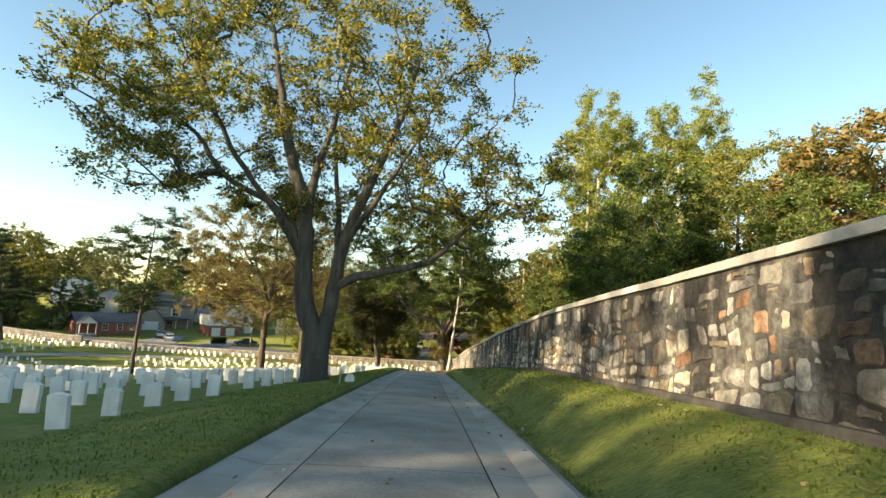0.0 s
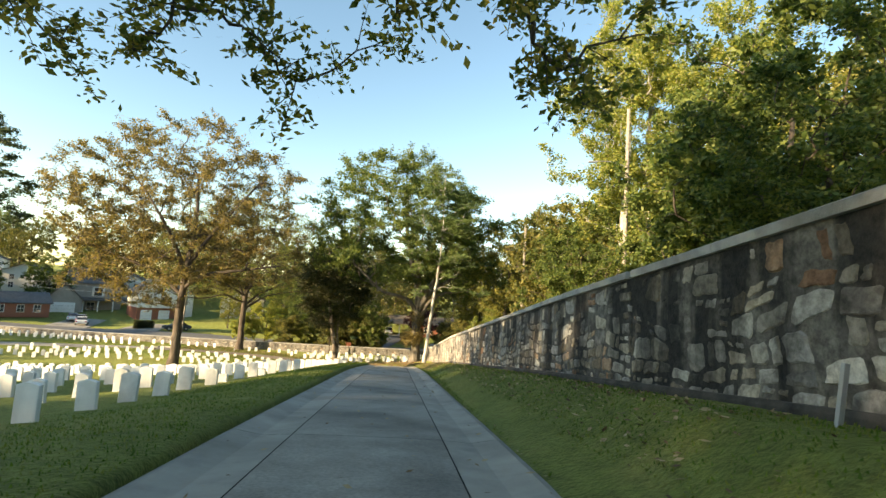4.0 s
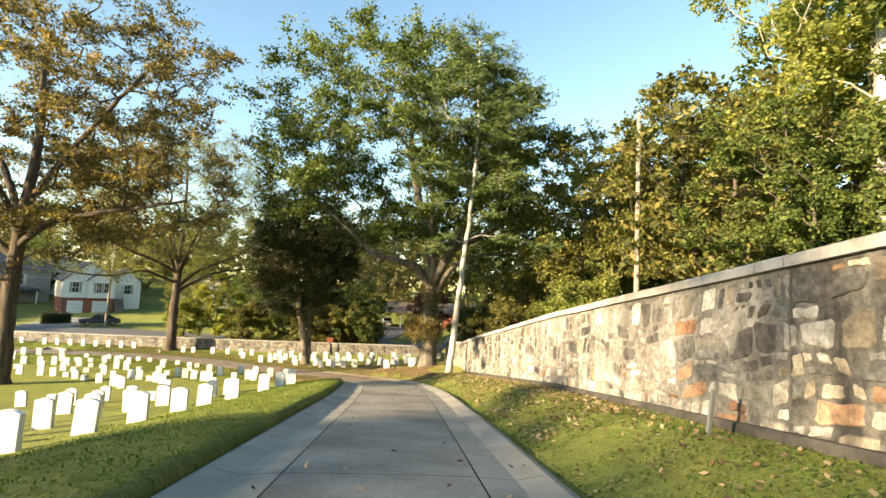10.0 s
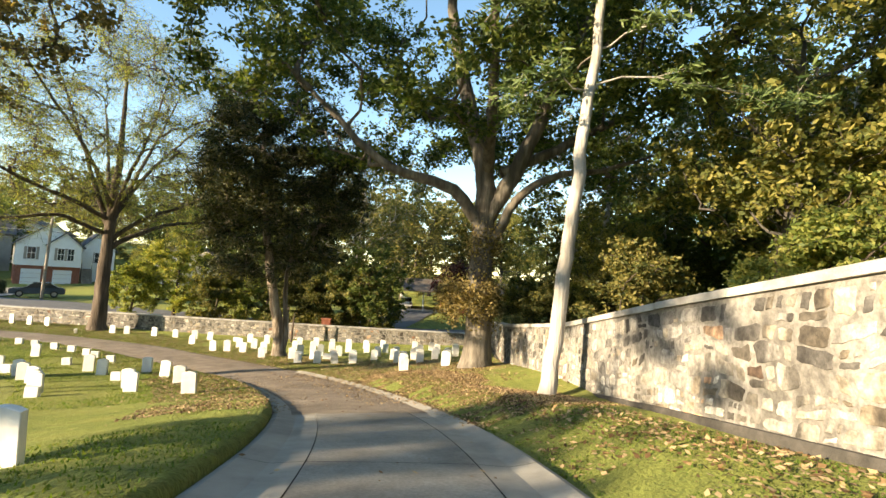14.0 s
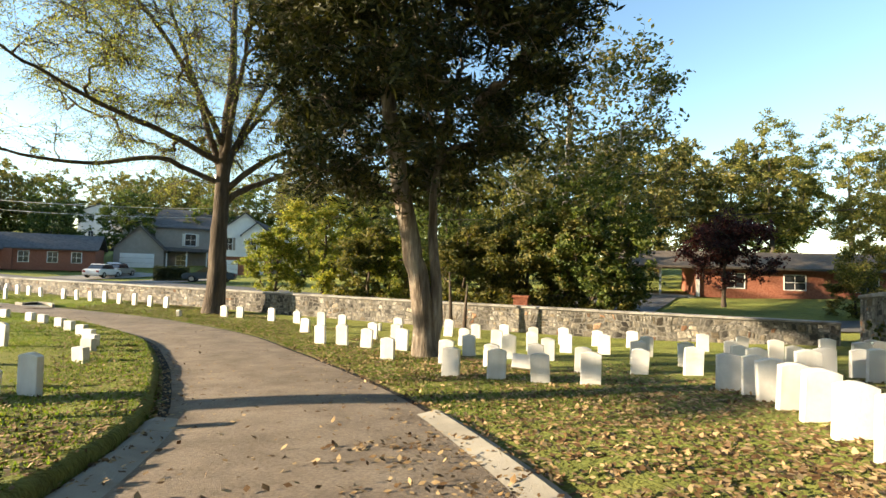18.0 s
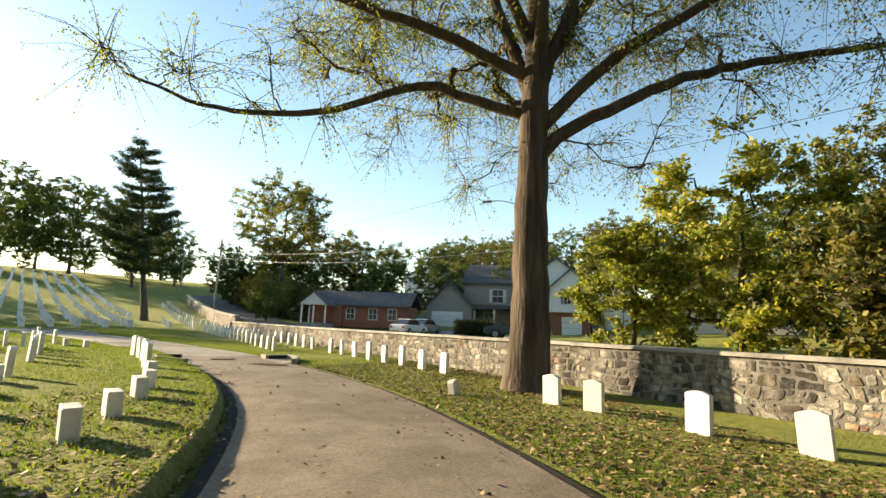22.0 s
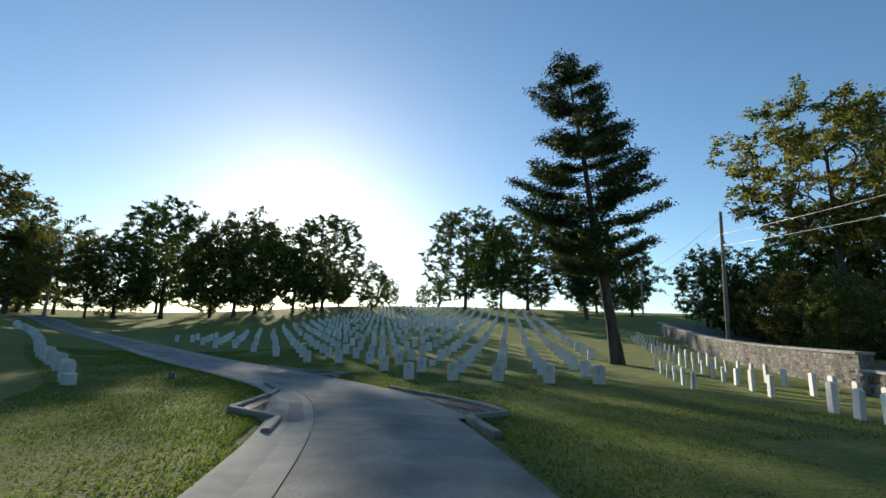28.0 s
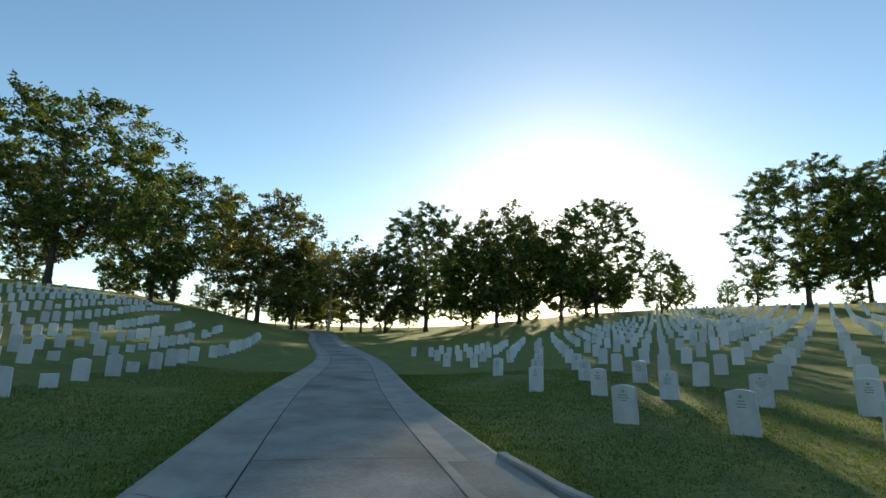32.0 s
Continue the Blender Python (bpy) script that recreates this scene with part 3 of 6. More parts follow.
def tree(name, label, x, y, stems, crown, leafmat, barkmat, seed=1, clumps=160, clump=0.9, od=1.6, size=0.1, hollow=0.35, flat=0.65, extra=(), category="tree", droop=0.0, lumps=0.16, twigs=7, tip=0.018, slim=0.5, flare=0.4, z=None, avoid=None, rise=0.5, sides=10, spread=0.2):
    """A tree. stems: (points, base radius, end radius), the trunk first; crown: middle and half-widths.
    Branches reach from the stems to leafy clumps that fill the crown, and thicken with what they carry."""
    rng = np.random.default_rng(seed)
    root = tagged(new(name), label, category)
    root.location = (x, y, (ground(x, y) if z is None else z) - 0.05)
    nodes, dirs, owner, tubes = [], [], [], []
    for k, (pts, r0, r1) in enumerate(stems):
        p = catmull(np.array(pts, float), 0.45)
        p[1:-1] += rng.normal(0, 0.025, (len(p) - 2, 3))
        r = np.linspace(r0, r1, len(p))
        if k == 0:
            h = p[:, 2] - p[0, 2] - 0.3
            r = r * (1 + flare * np.exp(-np.maximum(h, 0) / 0.45))
        tubes.append((p, r))
        g = np.gradient(p, axis=0)
        g /= np.linalg.norm(g, axis=1)[:, None] + 1e-9
        m = p[:, 2] > 0.12 * (crown[2] + crown[5])
        nodes.append(p[m])
        dirs.append(g[m])
        owner += [-1] * int(m.sum())
    nodes, dirs, owner = np.concatenate(nodes), np.concatenate(dirs), np.array(owner)
    cc, ch = np.array(crown[:3], float), np.array(crown[3:], float)
    lobes = rng.normal(0, 1, (7, 3)) * 2.2
    phase = rng.uniform(0, 6.28, 7)
    cent = []
    while len(cent) < clumps:
        u = unit(rng.normal(0, 1, 3))
        r = (hollow**3 + (1 - hollow**3) * rng.random()) ** (1 / 3)
        r *= 1 + lumps * np.sin(lobes @ u + phase).sum() / 2.2
        c = cc + ch * u * r
        if avoid is None or not avoid(c):
            cent.append(c)
    cent = np.array([*cent, *[np.array(e, float) for e in extra]])
    cent = cent[np.argsort(np.min(np.linalg.norm(cent[:, None] - nodes[None, ::2], axis=2), axis=1))]
    count, parent, curves = np.ones(len(cent)), [], []
    for i, c in enumerate(cent):
        d = c - nodes
        flatd = np.hypot(d[:, 0], d[:, 1])
        cost = np.linalg.norm(d, axis=1) + 1.2 * np.maximum(0, rise * flatd - d[:, 2]) + 0.35 * np.maximum(0, -(d * dirs).sum(1))
        j = int(cost.argmin())
        p0, ln = nodes[j], float(np.linalg.norm(d[j]))
        p1 = p0 + unit(dirs[j] * 0.7 + unit(d[j])) * ln * 0.45
        u = np.linspace(0, 1, 6)[:, None]
        p = (1 - u) ** 2 * p0 + 2 * u * (1 - u) * p1 + u**2 * c
        p[1:-1] += rng.normal(0, 0.05 * ln, (4, 3))
        curves.append(p)
        parent.append(owner[j])
        k = int(owner[j])
        while k >= 0:
            count[k] += 1
            k = parent[k]
        g = np.gradient(p, axis=0)
        g /= np.linalg.norm(g, axis=1)[:, None] + 1e-9
        nodes, dirs, owner = np.concatenate([nodes, p[1:]]), np.concatenate([dirs, g[1:]]), np.r_[owner, [i] * 5]
    lines, leaf = [], []
    per = od * math.pi * crown[3] * crown[5] / (size * size * slim) / len(cent)
    top = stems[0][1] * 0.55
    for i, p in enumerate(curves):
        r0 = min(top, tip * (1 + count[i]) ** 0.62)
        lines.append((p, np.linspace(r0, tip * 0.8, 6)))
        out = unit(p[-1] - p[-3])
        for _ in range(twigs):
            v = unit(out * 0.5 + rng.normal(0, 1, 3) * np.array([1, 1, flat]) - np.array([0, 0, droop * 0.4]))
            ln = clump * rng.uniform(0.6, 1.3)
            s = p[int(rng.integers(3, 6))]
            q = s + v * ln * np.array([[0], [0.5], [1]]) + np.array([[0, 0, 0], [0, 0, 0.06], [0, 0, -0.12 * droop]]) * ln
            lines.append((q, np.array([tip * 0.7, tip * 0.45, tip * 0.2])))
            n = int(per / twigs * rng.uniform(0.6, 1.4))
            f = rng.uniform(0.15, 1.08, (n, 1))
            leaf.append(q[0] + (q[2] - q[0]) * f + rng.normal(0, spread * clump, (n, 3)) * np.array([1, 1, flat]))
    raw("trunk", *tube_arrays(tubes[:1], sides + 4), barkmat, root, smooth=True)
    for t in tubes[1:]:
        raw("limb", *tube_arrays([t], sides), barkmat, root, smooth=True)
    raw("branching", *tube_arrays(lines, 6), barkmat, root, smooth=True)
    if od:
        quads("crown", leaf_quads(rng, np.concatenate(leaf), size, droop, slim), leafmat, root)
    return root


def column(h, r, lean=(0, 0), share=0.72):
    """A single upright stem for tree()."""
    return [([(0, 0, -0.3), (lean[0] * 0.2, lean[1] * 0.2, h * share * 0.33), (lean[0] * 0.6, lean[1] * 0.6, h * share * 0.66), (lean[0], lean[1], h * share)], r, r * 0.25)]


def conifer(name, x, y, height, trunk_r, leafmat, barkmat, label, seed=1, base=0.12, radius=0.22, tiers=26, leaves=26000, size=0.16, droop=0.25, lean=(0, 0), z=None, shape=0.9, cloud=0.22, per=6, low=1.0, inner=0.15):
    """A conifer: whorls of boughs with needle sprays along them; low: how long the lowest boughs are beside the longest."""
    rng = np.random.default_rng(seed)
    root = tagged(new(name), label, "tree")
    z = ground(x, y) if z is None else z
    root.location = (x, y, z - 0.05)
    n = 10
    tp = np.array([(lean[0] * i / (n - 1) + rng.normal(0, 0.03) * (i > 0), lean[1] * i / (n - 1) + rng.normal(0, 0.03) * (i > 0), height * i / (n - 1) - 0.3 * (i == 0)) for i in range(n)])
    tr = trunk_r * np.linspace(1, 0.06, n) * np.array([1.35] + [1.0] * (n - 1))
    raw("trunk", *tube_arrays([(tp, tr)], 11), barkmat, root, smooth=True)
    lines, tips, weight = [], [], []
    for t in range(tiers):
        f = base + (0.985 - base) * t / (tiers - 1)
        length = height * radius * (1 - (f - base) / (1 - base)) ** shape * min(1.0, low + (f - base) * 2.6) * rng.uniform(0.75, 1.15) + 0.25
        s = np.array([np.interp(f, np.linspace(0, 1, n), tp[:, k]) for k in range(3)])
        for k in range(per):
            w = rng.uniform(0, 2 * math.pi)
            ln = length * rng.uniform(0.6, 1.1)
            m = 6
            out = np.linspace(0, 1, m)
            sag = -droop * out * ln + 0.25 * ln * out**3
            pts = s + np.stack([np.cos(w) * out * ln, np.sin(w) * out * ln, sag], 1) + rng.normal(0, 0.03 * ln, (m, 3)) * out[:, None]
            lines.append((pts, np.linspace(trunk_r * 0.16 * (1.1 - f), 0.01, m)))
            dense = np.stack([np.interp(np.linspace(inner, 1, 14), out, pts[:, c]) for c in range(3)], 1)
            side = np.array([-np.sin(w), np.cos(w), 0])
            for sg in (-1, 0, 1):
                tips.extend(dense + side * sg * 0.22 * ln * np.linspace(1.0, 0.35, 14)[:, None] * rng.uniform(0.6, 1.1))
                weight += [ln] * 14
    raw("branching", *tube_arrays(lines, 5), barkmat, root, smooth=True)
    tips = np.array(tips)
    w = np.array(weight) ** 1.3
    c = tips[rng.choice(len(tips), leaves, p=w / w.sum())] + rng.normal(0, cloud, (leaves, 3)) * np.array([1, 1, 0.6])
    quads("crown", leaf_quads(rng, c, size, 0.3, 0.35), leafmat, root)
    return root



# ---- stone walls ----
STONE_MATS = ["stone_tan", "stone_grey", "stone_rust", "stone_pale", "stone_buff", "stone_sand"]


def cells(rng, length, height, w, h, rough=0.3):
    """Outlines of rubble laid in rough, wandering courses, with small stones packed between large ones."""
    out, z = [], 0.0
    ph = rng.uniform(0, 6.28, 3)

    def warp(p):
        inside = math.sin(math.pi * min(1.0, max(0.0, p[1] / height)))
        return (p[0] + 0.5 * rough * h * math.sin(5.0 * p[1] + 0.9 * p[0] + ph[0]), p[1] + rough * h * inside * (0.9 * math.sin(1.1 * p[0] + ph[1]) + 0.5 * math.sin(3.7 * p[0] + 4 * p[1] + ph[2])))

    def stone(a, b, z0, z1):
        j = rough * 0.3 * min(b - a, z1 - z0)
        q = [(a, z0), (b, z0), (b, z1), (a, z1)]
        if b - a > 0.7 * w and rng.random() < 0.6:
            m = a + (b - a) * rng.uniform(0.3, 0.7)
            q.insert(*((1, (m, z0 - j * rng.uniform(0, 0.8))) if rng.random() < 0.5 else (3, (m, z1 + j * rng.uniform(0, 0.8)))))
        q = np.array([warp((x + rng.uniform(-j, j), y + rng.uniform(-j, j))) for x, y in q])
        q[:, 0] = np.clip(q[:, 0], 0.0, length)
        q[:, 1] = np.clip(q[:, 1], 0.0, height)
        if np.ptp(q[:, 0]) > 0.06 and np.ptp(q[:, 1]) > 0.04:
            out.append(q)

    while z < height - 0.02:
        rh = h * rng.uniform(0.65, 1.45)
        if height - z - rh < 0.5 * h:
            rh = height - z
        s = -rng.uniform(0, w)
        while s < length:
            e = s + w * (rng.uniform(0.4, 0.8) if rng.random() < 0.4 else rng.uniform(0.8, 1.7))
            if rh > 0.9 * h and rng.random() < 0.3:
                k, m = z + rh * rng.uniform(0.35, 0.65), s + (e - s) * rng.uniform(0.35, 0.65)
                stone(s, e, z, k)
                stone(s, m, k, z + rh)
                stone(m, e, k, z + rh)
            else:
                stone(s, e, z, z + rh)
            s = e
        z += rh
    return out


def stone_mesh(rng, poly, joint, proud):
    """A stone from its outline: corners knocked off, the face rough and a little domed. Local x along, z up, front to -y."""
    c = poly.mean(0)
    q = poly - c
    a, b = q, np.roll(q, -1, 0)
    cut = rng.uniform(0.07, 0.24, (len(q), 1))
    mid = (a + b) / 2 * rng.uniform(0.93, 1.05, (len(q), 1))
    q = np.stack([a + (b - a) * cut, mid, b - (b - a) * cut], 1).reshape(-1, 2)
    r = np.linalg.norm(q, axis=1)[:, None]
    q = q * np.maximum(0.3, (r - joint * rng.uniform(0.6, 2.0)) / (r + 1e-6)) * rng.uniform(0.94, 1.0, (len(q), 1))
    n = len(q)
    k = np.maximum(0.4, 1 - 0.03 / (np.linalg.norm(q, axis=1)[:, None] + 0.01)) * rng.uniform(0.93, 1.0, (n, 1))
    v = np.concatenate([np.c_[q[:, 0], np.full(n, 0.02), q[:, 1]], np.c_[(q * k)[:, 0], -proud * rng.uniform(0.6, 1.1, n), (q * k)[:, 1]], [[rng.uniform(-0.03, 0.03), -proud * rng.uniform(0.9, 1.5), rng.uniform(-0.03, 0.03)]]])
    f = [(i, (i + 1) % n, n + (i + 1) % n, n + i) for i in range(n)] + [(n + i, n + (i + 1) % n, 2 * n) for i in range(n)]
    return v, f, c


def wall_line(name, label, points, base_of, height, thick, cap_h, near, seed, size=(0.42, 0.30), proud=0.018, mix=(0.44, 0.38, 0.11, 0.07, 0, 0), cap_len=1.6, joint=0.007, smear=0.32, foot=0.0, mortar="mortar", rough=0.3, top_mix=None):
    """A rubble wall on a line of points, its seen face to the right of the way along. near: which stretch gets its stones one by one.
    smear: the share of stones in the upper courses that the mortar covers."""
    rng = np.random.default_rng(seed)
    root = tagged(new(name), label, "wall", kind="structure")
    loose = {m: ([], []) for m in STONE_MATS}
    singles = 0
    for (xa, ya), (xb, yb) in zip(points[:-1], points[1:]):
        length = math.hypot(xb - xa, yb - ya)
        ux, uy = (xb - xa) / length, (yb - ya) / length
        nx_, ny_ = uy, -ux
        n = max(1, int(length / 2.0))
        vs, fs = [], []
        ft = []
        for i in range(n + 1):
            s = length * i / n
            x, y = xa + ux * s, ya + uy * s
            b, h = base_of(x, y), height
            vs += [(x, y, b - 0.9), (x, y, b + h), (x - nx_ * thick, y - ny_ * thick, b + h), (x - nx_ * thick, y - ny_ * thick, b - 0.9)]
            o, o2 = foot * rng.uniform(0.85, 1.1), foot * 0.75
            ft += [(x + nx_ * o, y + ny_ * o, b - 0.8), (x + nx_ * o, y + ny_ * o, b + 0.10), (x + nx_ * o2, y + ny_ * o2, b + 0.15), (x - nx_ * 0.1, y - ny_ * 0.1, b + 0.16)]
        for i in range(n):
            for j in range(3):
                fs.append((4 * i + j, 4 * i + j + 1, 4 * i + j + 5, 4 * i + j + 4))
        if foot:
            raw("footing", ft, list(fs), M["footing"], root, "near-black concrete footing, on the lower wall painted for a thin shadow")
        fs += [(3, 2, 1, 0), (4 * n, 4 * n + 1, 4 * n + 2, 4 * n + 3)]
        raw("mortar_core", vs, fs, M[mortar], root)
        # cap slabs
        s = 0.0
        while s < length - 0.3:
            e = min(length, s + cap_len * rng.uniform(0.85, 1.15))
            vs = []
            dz = rng.uniform(-0.008, 0.008)
            for q in (s + 0.006, e - 0.006):
                x, y = xa + ux * q, ya + uy * q
                b = base_of(x, y) + height + dz
                for o, z in ((0.07, 0.0), (0.07, cap_h - 0.02), (0.04, cap_h), (-thick - 0.04, cap_h), (-thick - 0.07, cap_h - 0.02), (-thick - 0.07, 0.0)):
                    vs.append((x + nx_ * o, y + ny_ * o, b + z + 0.003))
            fs = [(j, (j + 1) % 6, 6 + (j + 1) % 6, 6 + j) for j in range(6)] + [(5, 4, 3, 2, 1, 0), (6, 7, 8, 9, 10, 11)]
            raw("cap_slab", vs, fs, M["cap"], root)
            s = e
        for poly in cells(rng, length, height - 0.03, *size, rough):
            v, f, c = stone_mesh(rng, poly, joint, proud * rng.uniform(0.5, 1.4))
            u = c[1] / height
            if rng.random() < smear * np.clip((u - 0.38) / 0.3, 0.06, 1):
                continue
            x, y = xa + ux * c[0], ya + uy * c[0]
            slope = base_of(x + ux * 0.5, y + uy * 0.5) - base_of(x - ux * 0.5, y - uy * 0.5)
            mat = Matrix(((ux, -nx_, 0, x), (uy, -ny_, 0, y), (slope, 0, 1, base_of(x, y) + c[1]), (0, 0, 0, 1)))
            m = STONE_MATS[int(rng.choice(6, p=top_mix if top_mix and u > 0.5 + 0.08 * math.sin(c[0] * 0.8) else mix))]
            if singles < 300 and near(x, y):
                me = bpy.data.meshes.new("stone")
                w = v @ np.array(((1, 0, slope), (0, 1, 0), (0, 0, 1)))
                me.from_pydata(w.tolist(), [], f)
                me.materials.append(M[m])
                ob = new("stone", me)
                ob.parent = root
                ob.matrix_world = Matrix(((ux, -nx_, 0, x), (uy, -ny_, 0, y), (0, 0, 1, base_of(x, y) + c[1]), (0, 0, 0, 1)))
                singles += 1
            else:
                vl, fl = loose[m]
                o = len(vl)
                a = np.array(mat)
                vl.extend((v @ a[:3, :3].T + a[:3, 3]).tolist())
                fl.extend(tuple(q + o for q in face) for face in f)
    for m in STONE_MATS:
        if loose[m][0]:
            tagged(raw("stonework", loose[m][0], loose[m][1], M[m + "_many"], root), kind="stuff")
    return root


def east_base(x, y):
    return float(np.interp(y, EAST_Y, EAST_Z))


wall_line("wall_east", "tall rubble wall of tan and grey stone, black with water stains, with concrete cap", [(2.78, 44), (3.2, 24), (3.7, 8), (4.15, -16)], east_base, 1.86, 0.5, 0.13, lambda x, y: 3 < y < 34, 3, cap_len=2.4, size=(0.34, 0.26), mix=(0.32, 0.33, 0.11, 0.16, 0.05, 0.03), top_mix=(0.3, 0.52, 0.05, 0.07, 0.03, 0.03), smear=0.42, foot=0.13, rough=0.45, joint=0.013, proud=0.02)
# The lower wall's footing band puts the thin shadow at its foot into colour.
wall_line("wall_east_lower", "tall pale rubble wall of buff and grey stone with concrete cap", [(3.2, 95), (1.75, 79), (2.1, 72), (2.5, 58), (2.78, 44)], east_base, 1.86, 0.5, 0.13, lambda x, y: 44 < y < 64, 13, cap_len=2.4, size=(0.36, 0.26), mix=(0.1, 0.08, 0.1, 0.26, 0.28, 0.18), top_mix=(0.2, 0.58, 0.02, 0.08, 0.06, 0.06), smear=0.2, foot=0.1, rough=0.45, joint=0.01, proud=0.014, mortar="mortar_pale")
wall_line("wall_north", "low boundary wall of buff rubble stone along the street", [(-110, 95.5), (-84, 94.6), (-67.5, 94.3)], lambda x, y: ground(x, y) - 0.05, 1.25, 0.45, 0.09, lambda x, y: False, 4, size=(0.34, 0.21), mix=(0.06, 0.14, 0.02, 0.1, 0.4, 0.28), smear=0.03, joint=0.003, proud=0.006, mortar="mortar_pale")
wall_line("wall_street", "low boundary wall of buff rubble stone with a thin stone cap", [(-66.2, 93.6), (-52, 93.0), (-40, 92.85), (-22, 93.4), (-8, 93.9), (2.6, 95)], lambda x, y: -9.70 + 0.06 * max(0.0, (-x - 45) / 20), 1.1, 0.45, 0.08, lambda x, y: -46 < x < -14, 5, size=(0.27, 0.2), mix=(0.2, 0.36, 0.03, 0.13, 0.16, 0.12), smear=0.05, joint=0.006, proud=0.012, rough=0.6, mortar="mortar_pale")

# ---- the trees of the cemetery ----
tree("forked_tree", "large forked shade tree with grey bark and yellowing leaves", -4.76, 19.5,
     [([(-0.05, 0, -0.3), (-0.1, 0, 0.9), (-0.25, 0, 1.9), (-0.8, 0, 3.5), (-0.9, 0, 6.2), (-1.7, 0, 8.8), (-2.7, 0.2, 12.5), (-3.2, 0.2, 15)], 0.46, 0.07),
      ([(0.16, -0.05, -0.2), (0.14, -0.05, 1.2), (0.3, -0.05, 2.6), (0.5, -0.1, 4.2), (0.75, -0.2, 5.6), (1.5, -0.4, 7.6), (2.7, -0.6, 10.6), (3.2, -0.6, 13)], 0.36, 0.06),
      ([(0.42, -0.1, 3.7), (1.3, -0.2, 4.1), (2.5, -0.4, 4.4), (4.2, -0.6, 4.9), (5.3, -0.8, 6.0), (6.4, -1.0, 7.2)], 0.2, 0.05),
      ([(0.7, -0.2, 5.2), (1.3, -0.5, 6.2), (2.2, -0.9, 7.4), (3.4, -1.2, 9.4)], 0.15, 0.05),
      ([(-0.9, 0.05, 6.4), (-0.7, 0.1, 8.4), (-0.1, 0.2, 11), (0.5, 0.3, 14.5)], 0.2, 0.05),
      ([(-0.88, 0.05, 5.2), (-2.3, 0.2, 6.8), (-4.6, 0.3, 8.1), (-6.2, 0.2, 10.0), (-9.3, 0, 11.2)], 0.17, 0.04),
      ([(-0.85, 0, 4.6), (-1.6, -1.4, 6.2), (-2.8, -3.2, 8.2), (-3.6, -4.6, 10.5)], 0.15, 0.05),
      ([(0.45, 0, 4.6), (0.1, 1.2, 6.6), (-0.5, 2.3, 9.4), (-0.9, 3.2, 12.5)], 0.15, 0.05)],
     (-2.7, -0.4, 11.6, 9.6, 7.0, 6.0), M["leaf_yellowing"], M["bark_grey"], 3, clumps=300, clump=0.8, od=1.5, size=0.075, spread=0.16, hollow=0.3,
     extra=[(4.4 + 1.1 * (k % 5) - 0.3 * (k % 3), -2.6 + 0.9 * (k % 4), 6.4 + 0.62 * (k % 6)) for k in range(26)] + [(-3.0 + 1.37 * (k % 8) + 0.4 * (k % 3), 0.7 + 0.55 * (k % 9), 5.2 + 0.5 * (k % 7)) for k in range(52)] + [(-8, -0.5, 7.2), (-9.4, -1, 7.8), (-6.8, 0.5, 7.6), (-5.4, -1.5, 7.0), (-4, 1.0, 7.0), (-10.4, 0.4, 8.6), (-2.5, 2.4, 6.6), (2.6, 1.4, 7.0)],
     avoid=lambda c: c[2] < 7.0)
tree("oak_tree", "broad oak with bronze autumn leaves standing among headstones", -24.6, 69.5,
     [([(0, 0, -0.3), (0.05, 0, 2), (0, 0.1, 6), (0.3, 0, 10), (0.7, 0, 15), (0.4, 0, 20)], 0.52, 0.12),
      ([(0.1, 0, 8.0), (2.6, -0.6, 9.6), (6.0, -1.4, 10.2), (10.5, -2.0, 11.0)], 0.22, 0.06), ([(0.1, 0, 7.4), (-2.8, -0.4, 9.6), (-6.5, -0.8, 11.0), (-11, -1, 12.6)], 0.24, 0.06),
      ([(0.2, 0, 9.4), (-1.6, 0.4, 13), (-4.5, 0.2, 17.5), (-7, 0, 20.5)], 0.24, 0.06), ([(0.3, 0, 10.4), (2.4, 0.3, 14), (5.4, 0.2, 18), (7.5, 0.4, 20.5)], 0.24, 0.06),
      ([(0.2, 0, 9), (0.4, -3, 12), (0.2, -6.5, 15)], 0.22, 0.06), ([(0.2, 0, 10), (-0.6, 3, 13), (-1.0, 6.5, 16)], 0.22, 0.06)],
     (-0.4, 0, 15.8, 12.6, 11.0, 9.8), M["leaf_bronze"], M["bark_brown"], 14, clumps=470, clump=1.0, od=1.75, spread=0.15, size=0.1, hollow=0.35, rise=0.25, twigs=9,
     extra=[(10, -2, 9.6), (12, -2.2, 10.2), (-11, -1, 9.5), (-9, -2, 8.6), (-7, 1, 8), (8, -1, 9), (-5, -2, 8.4), (6, -2, 8.6), (-12, 0, 8.2)])
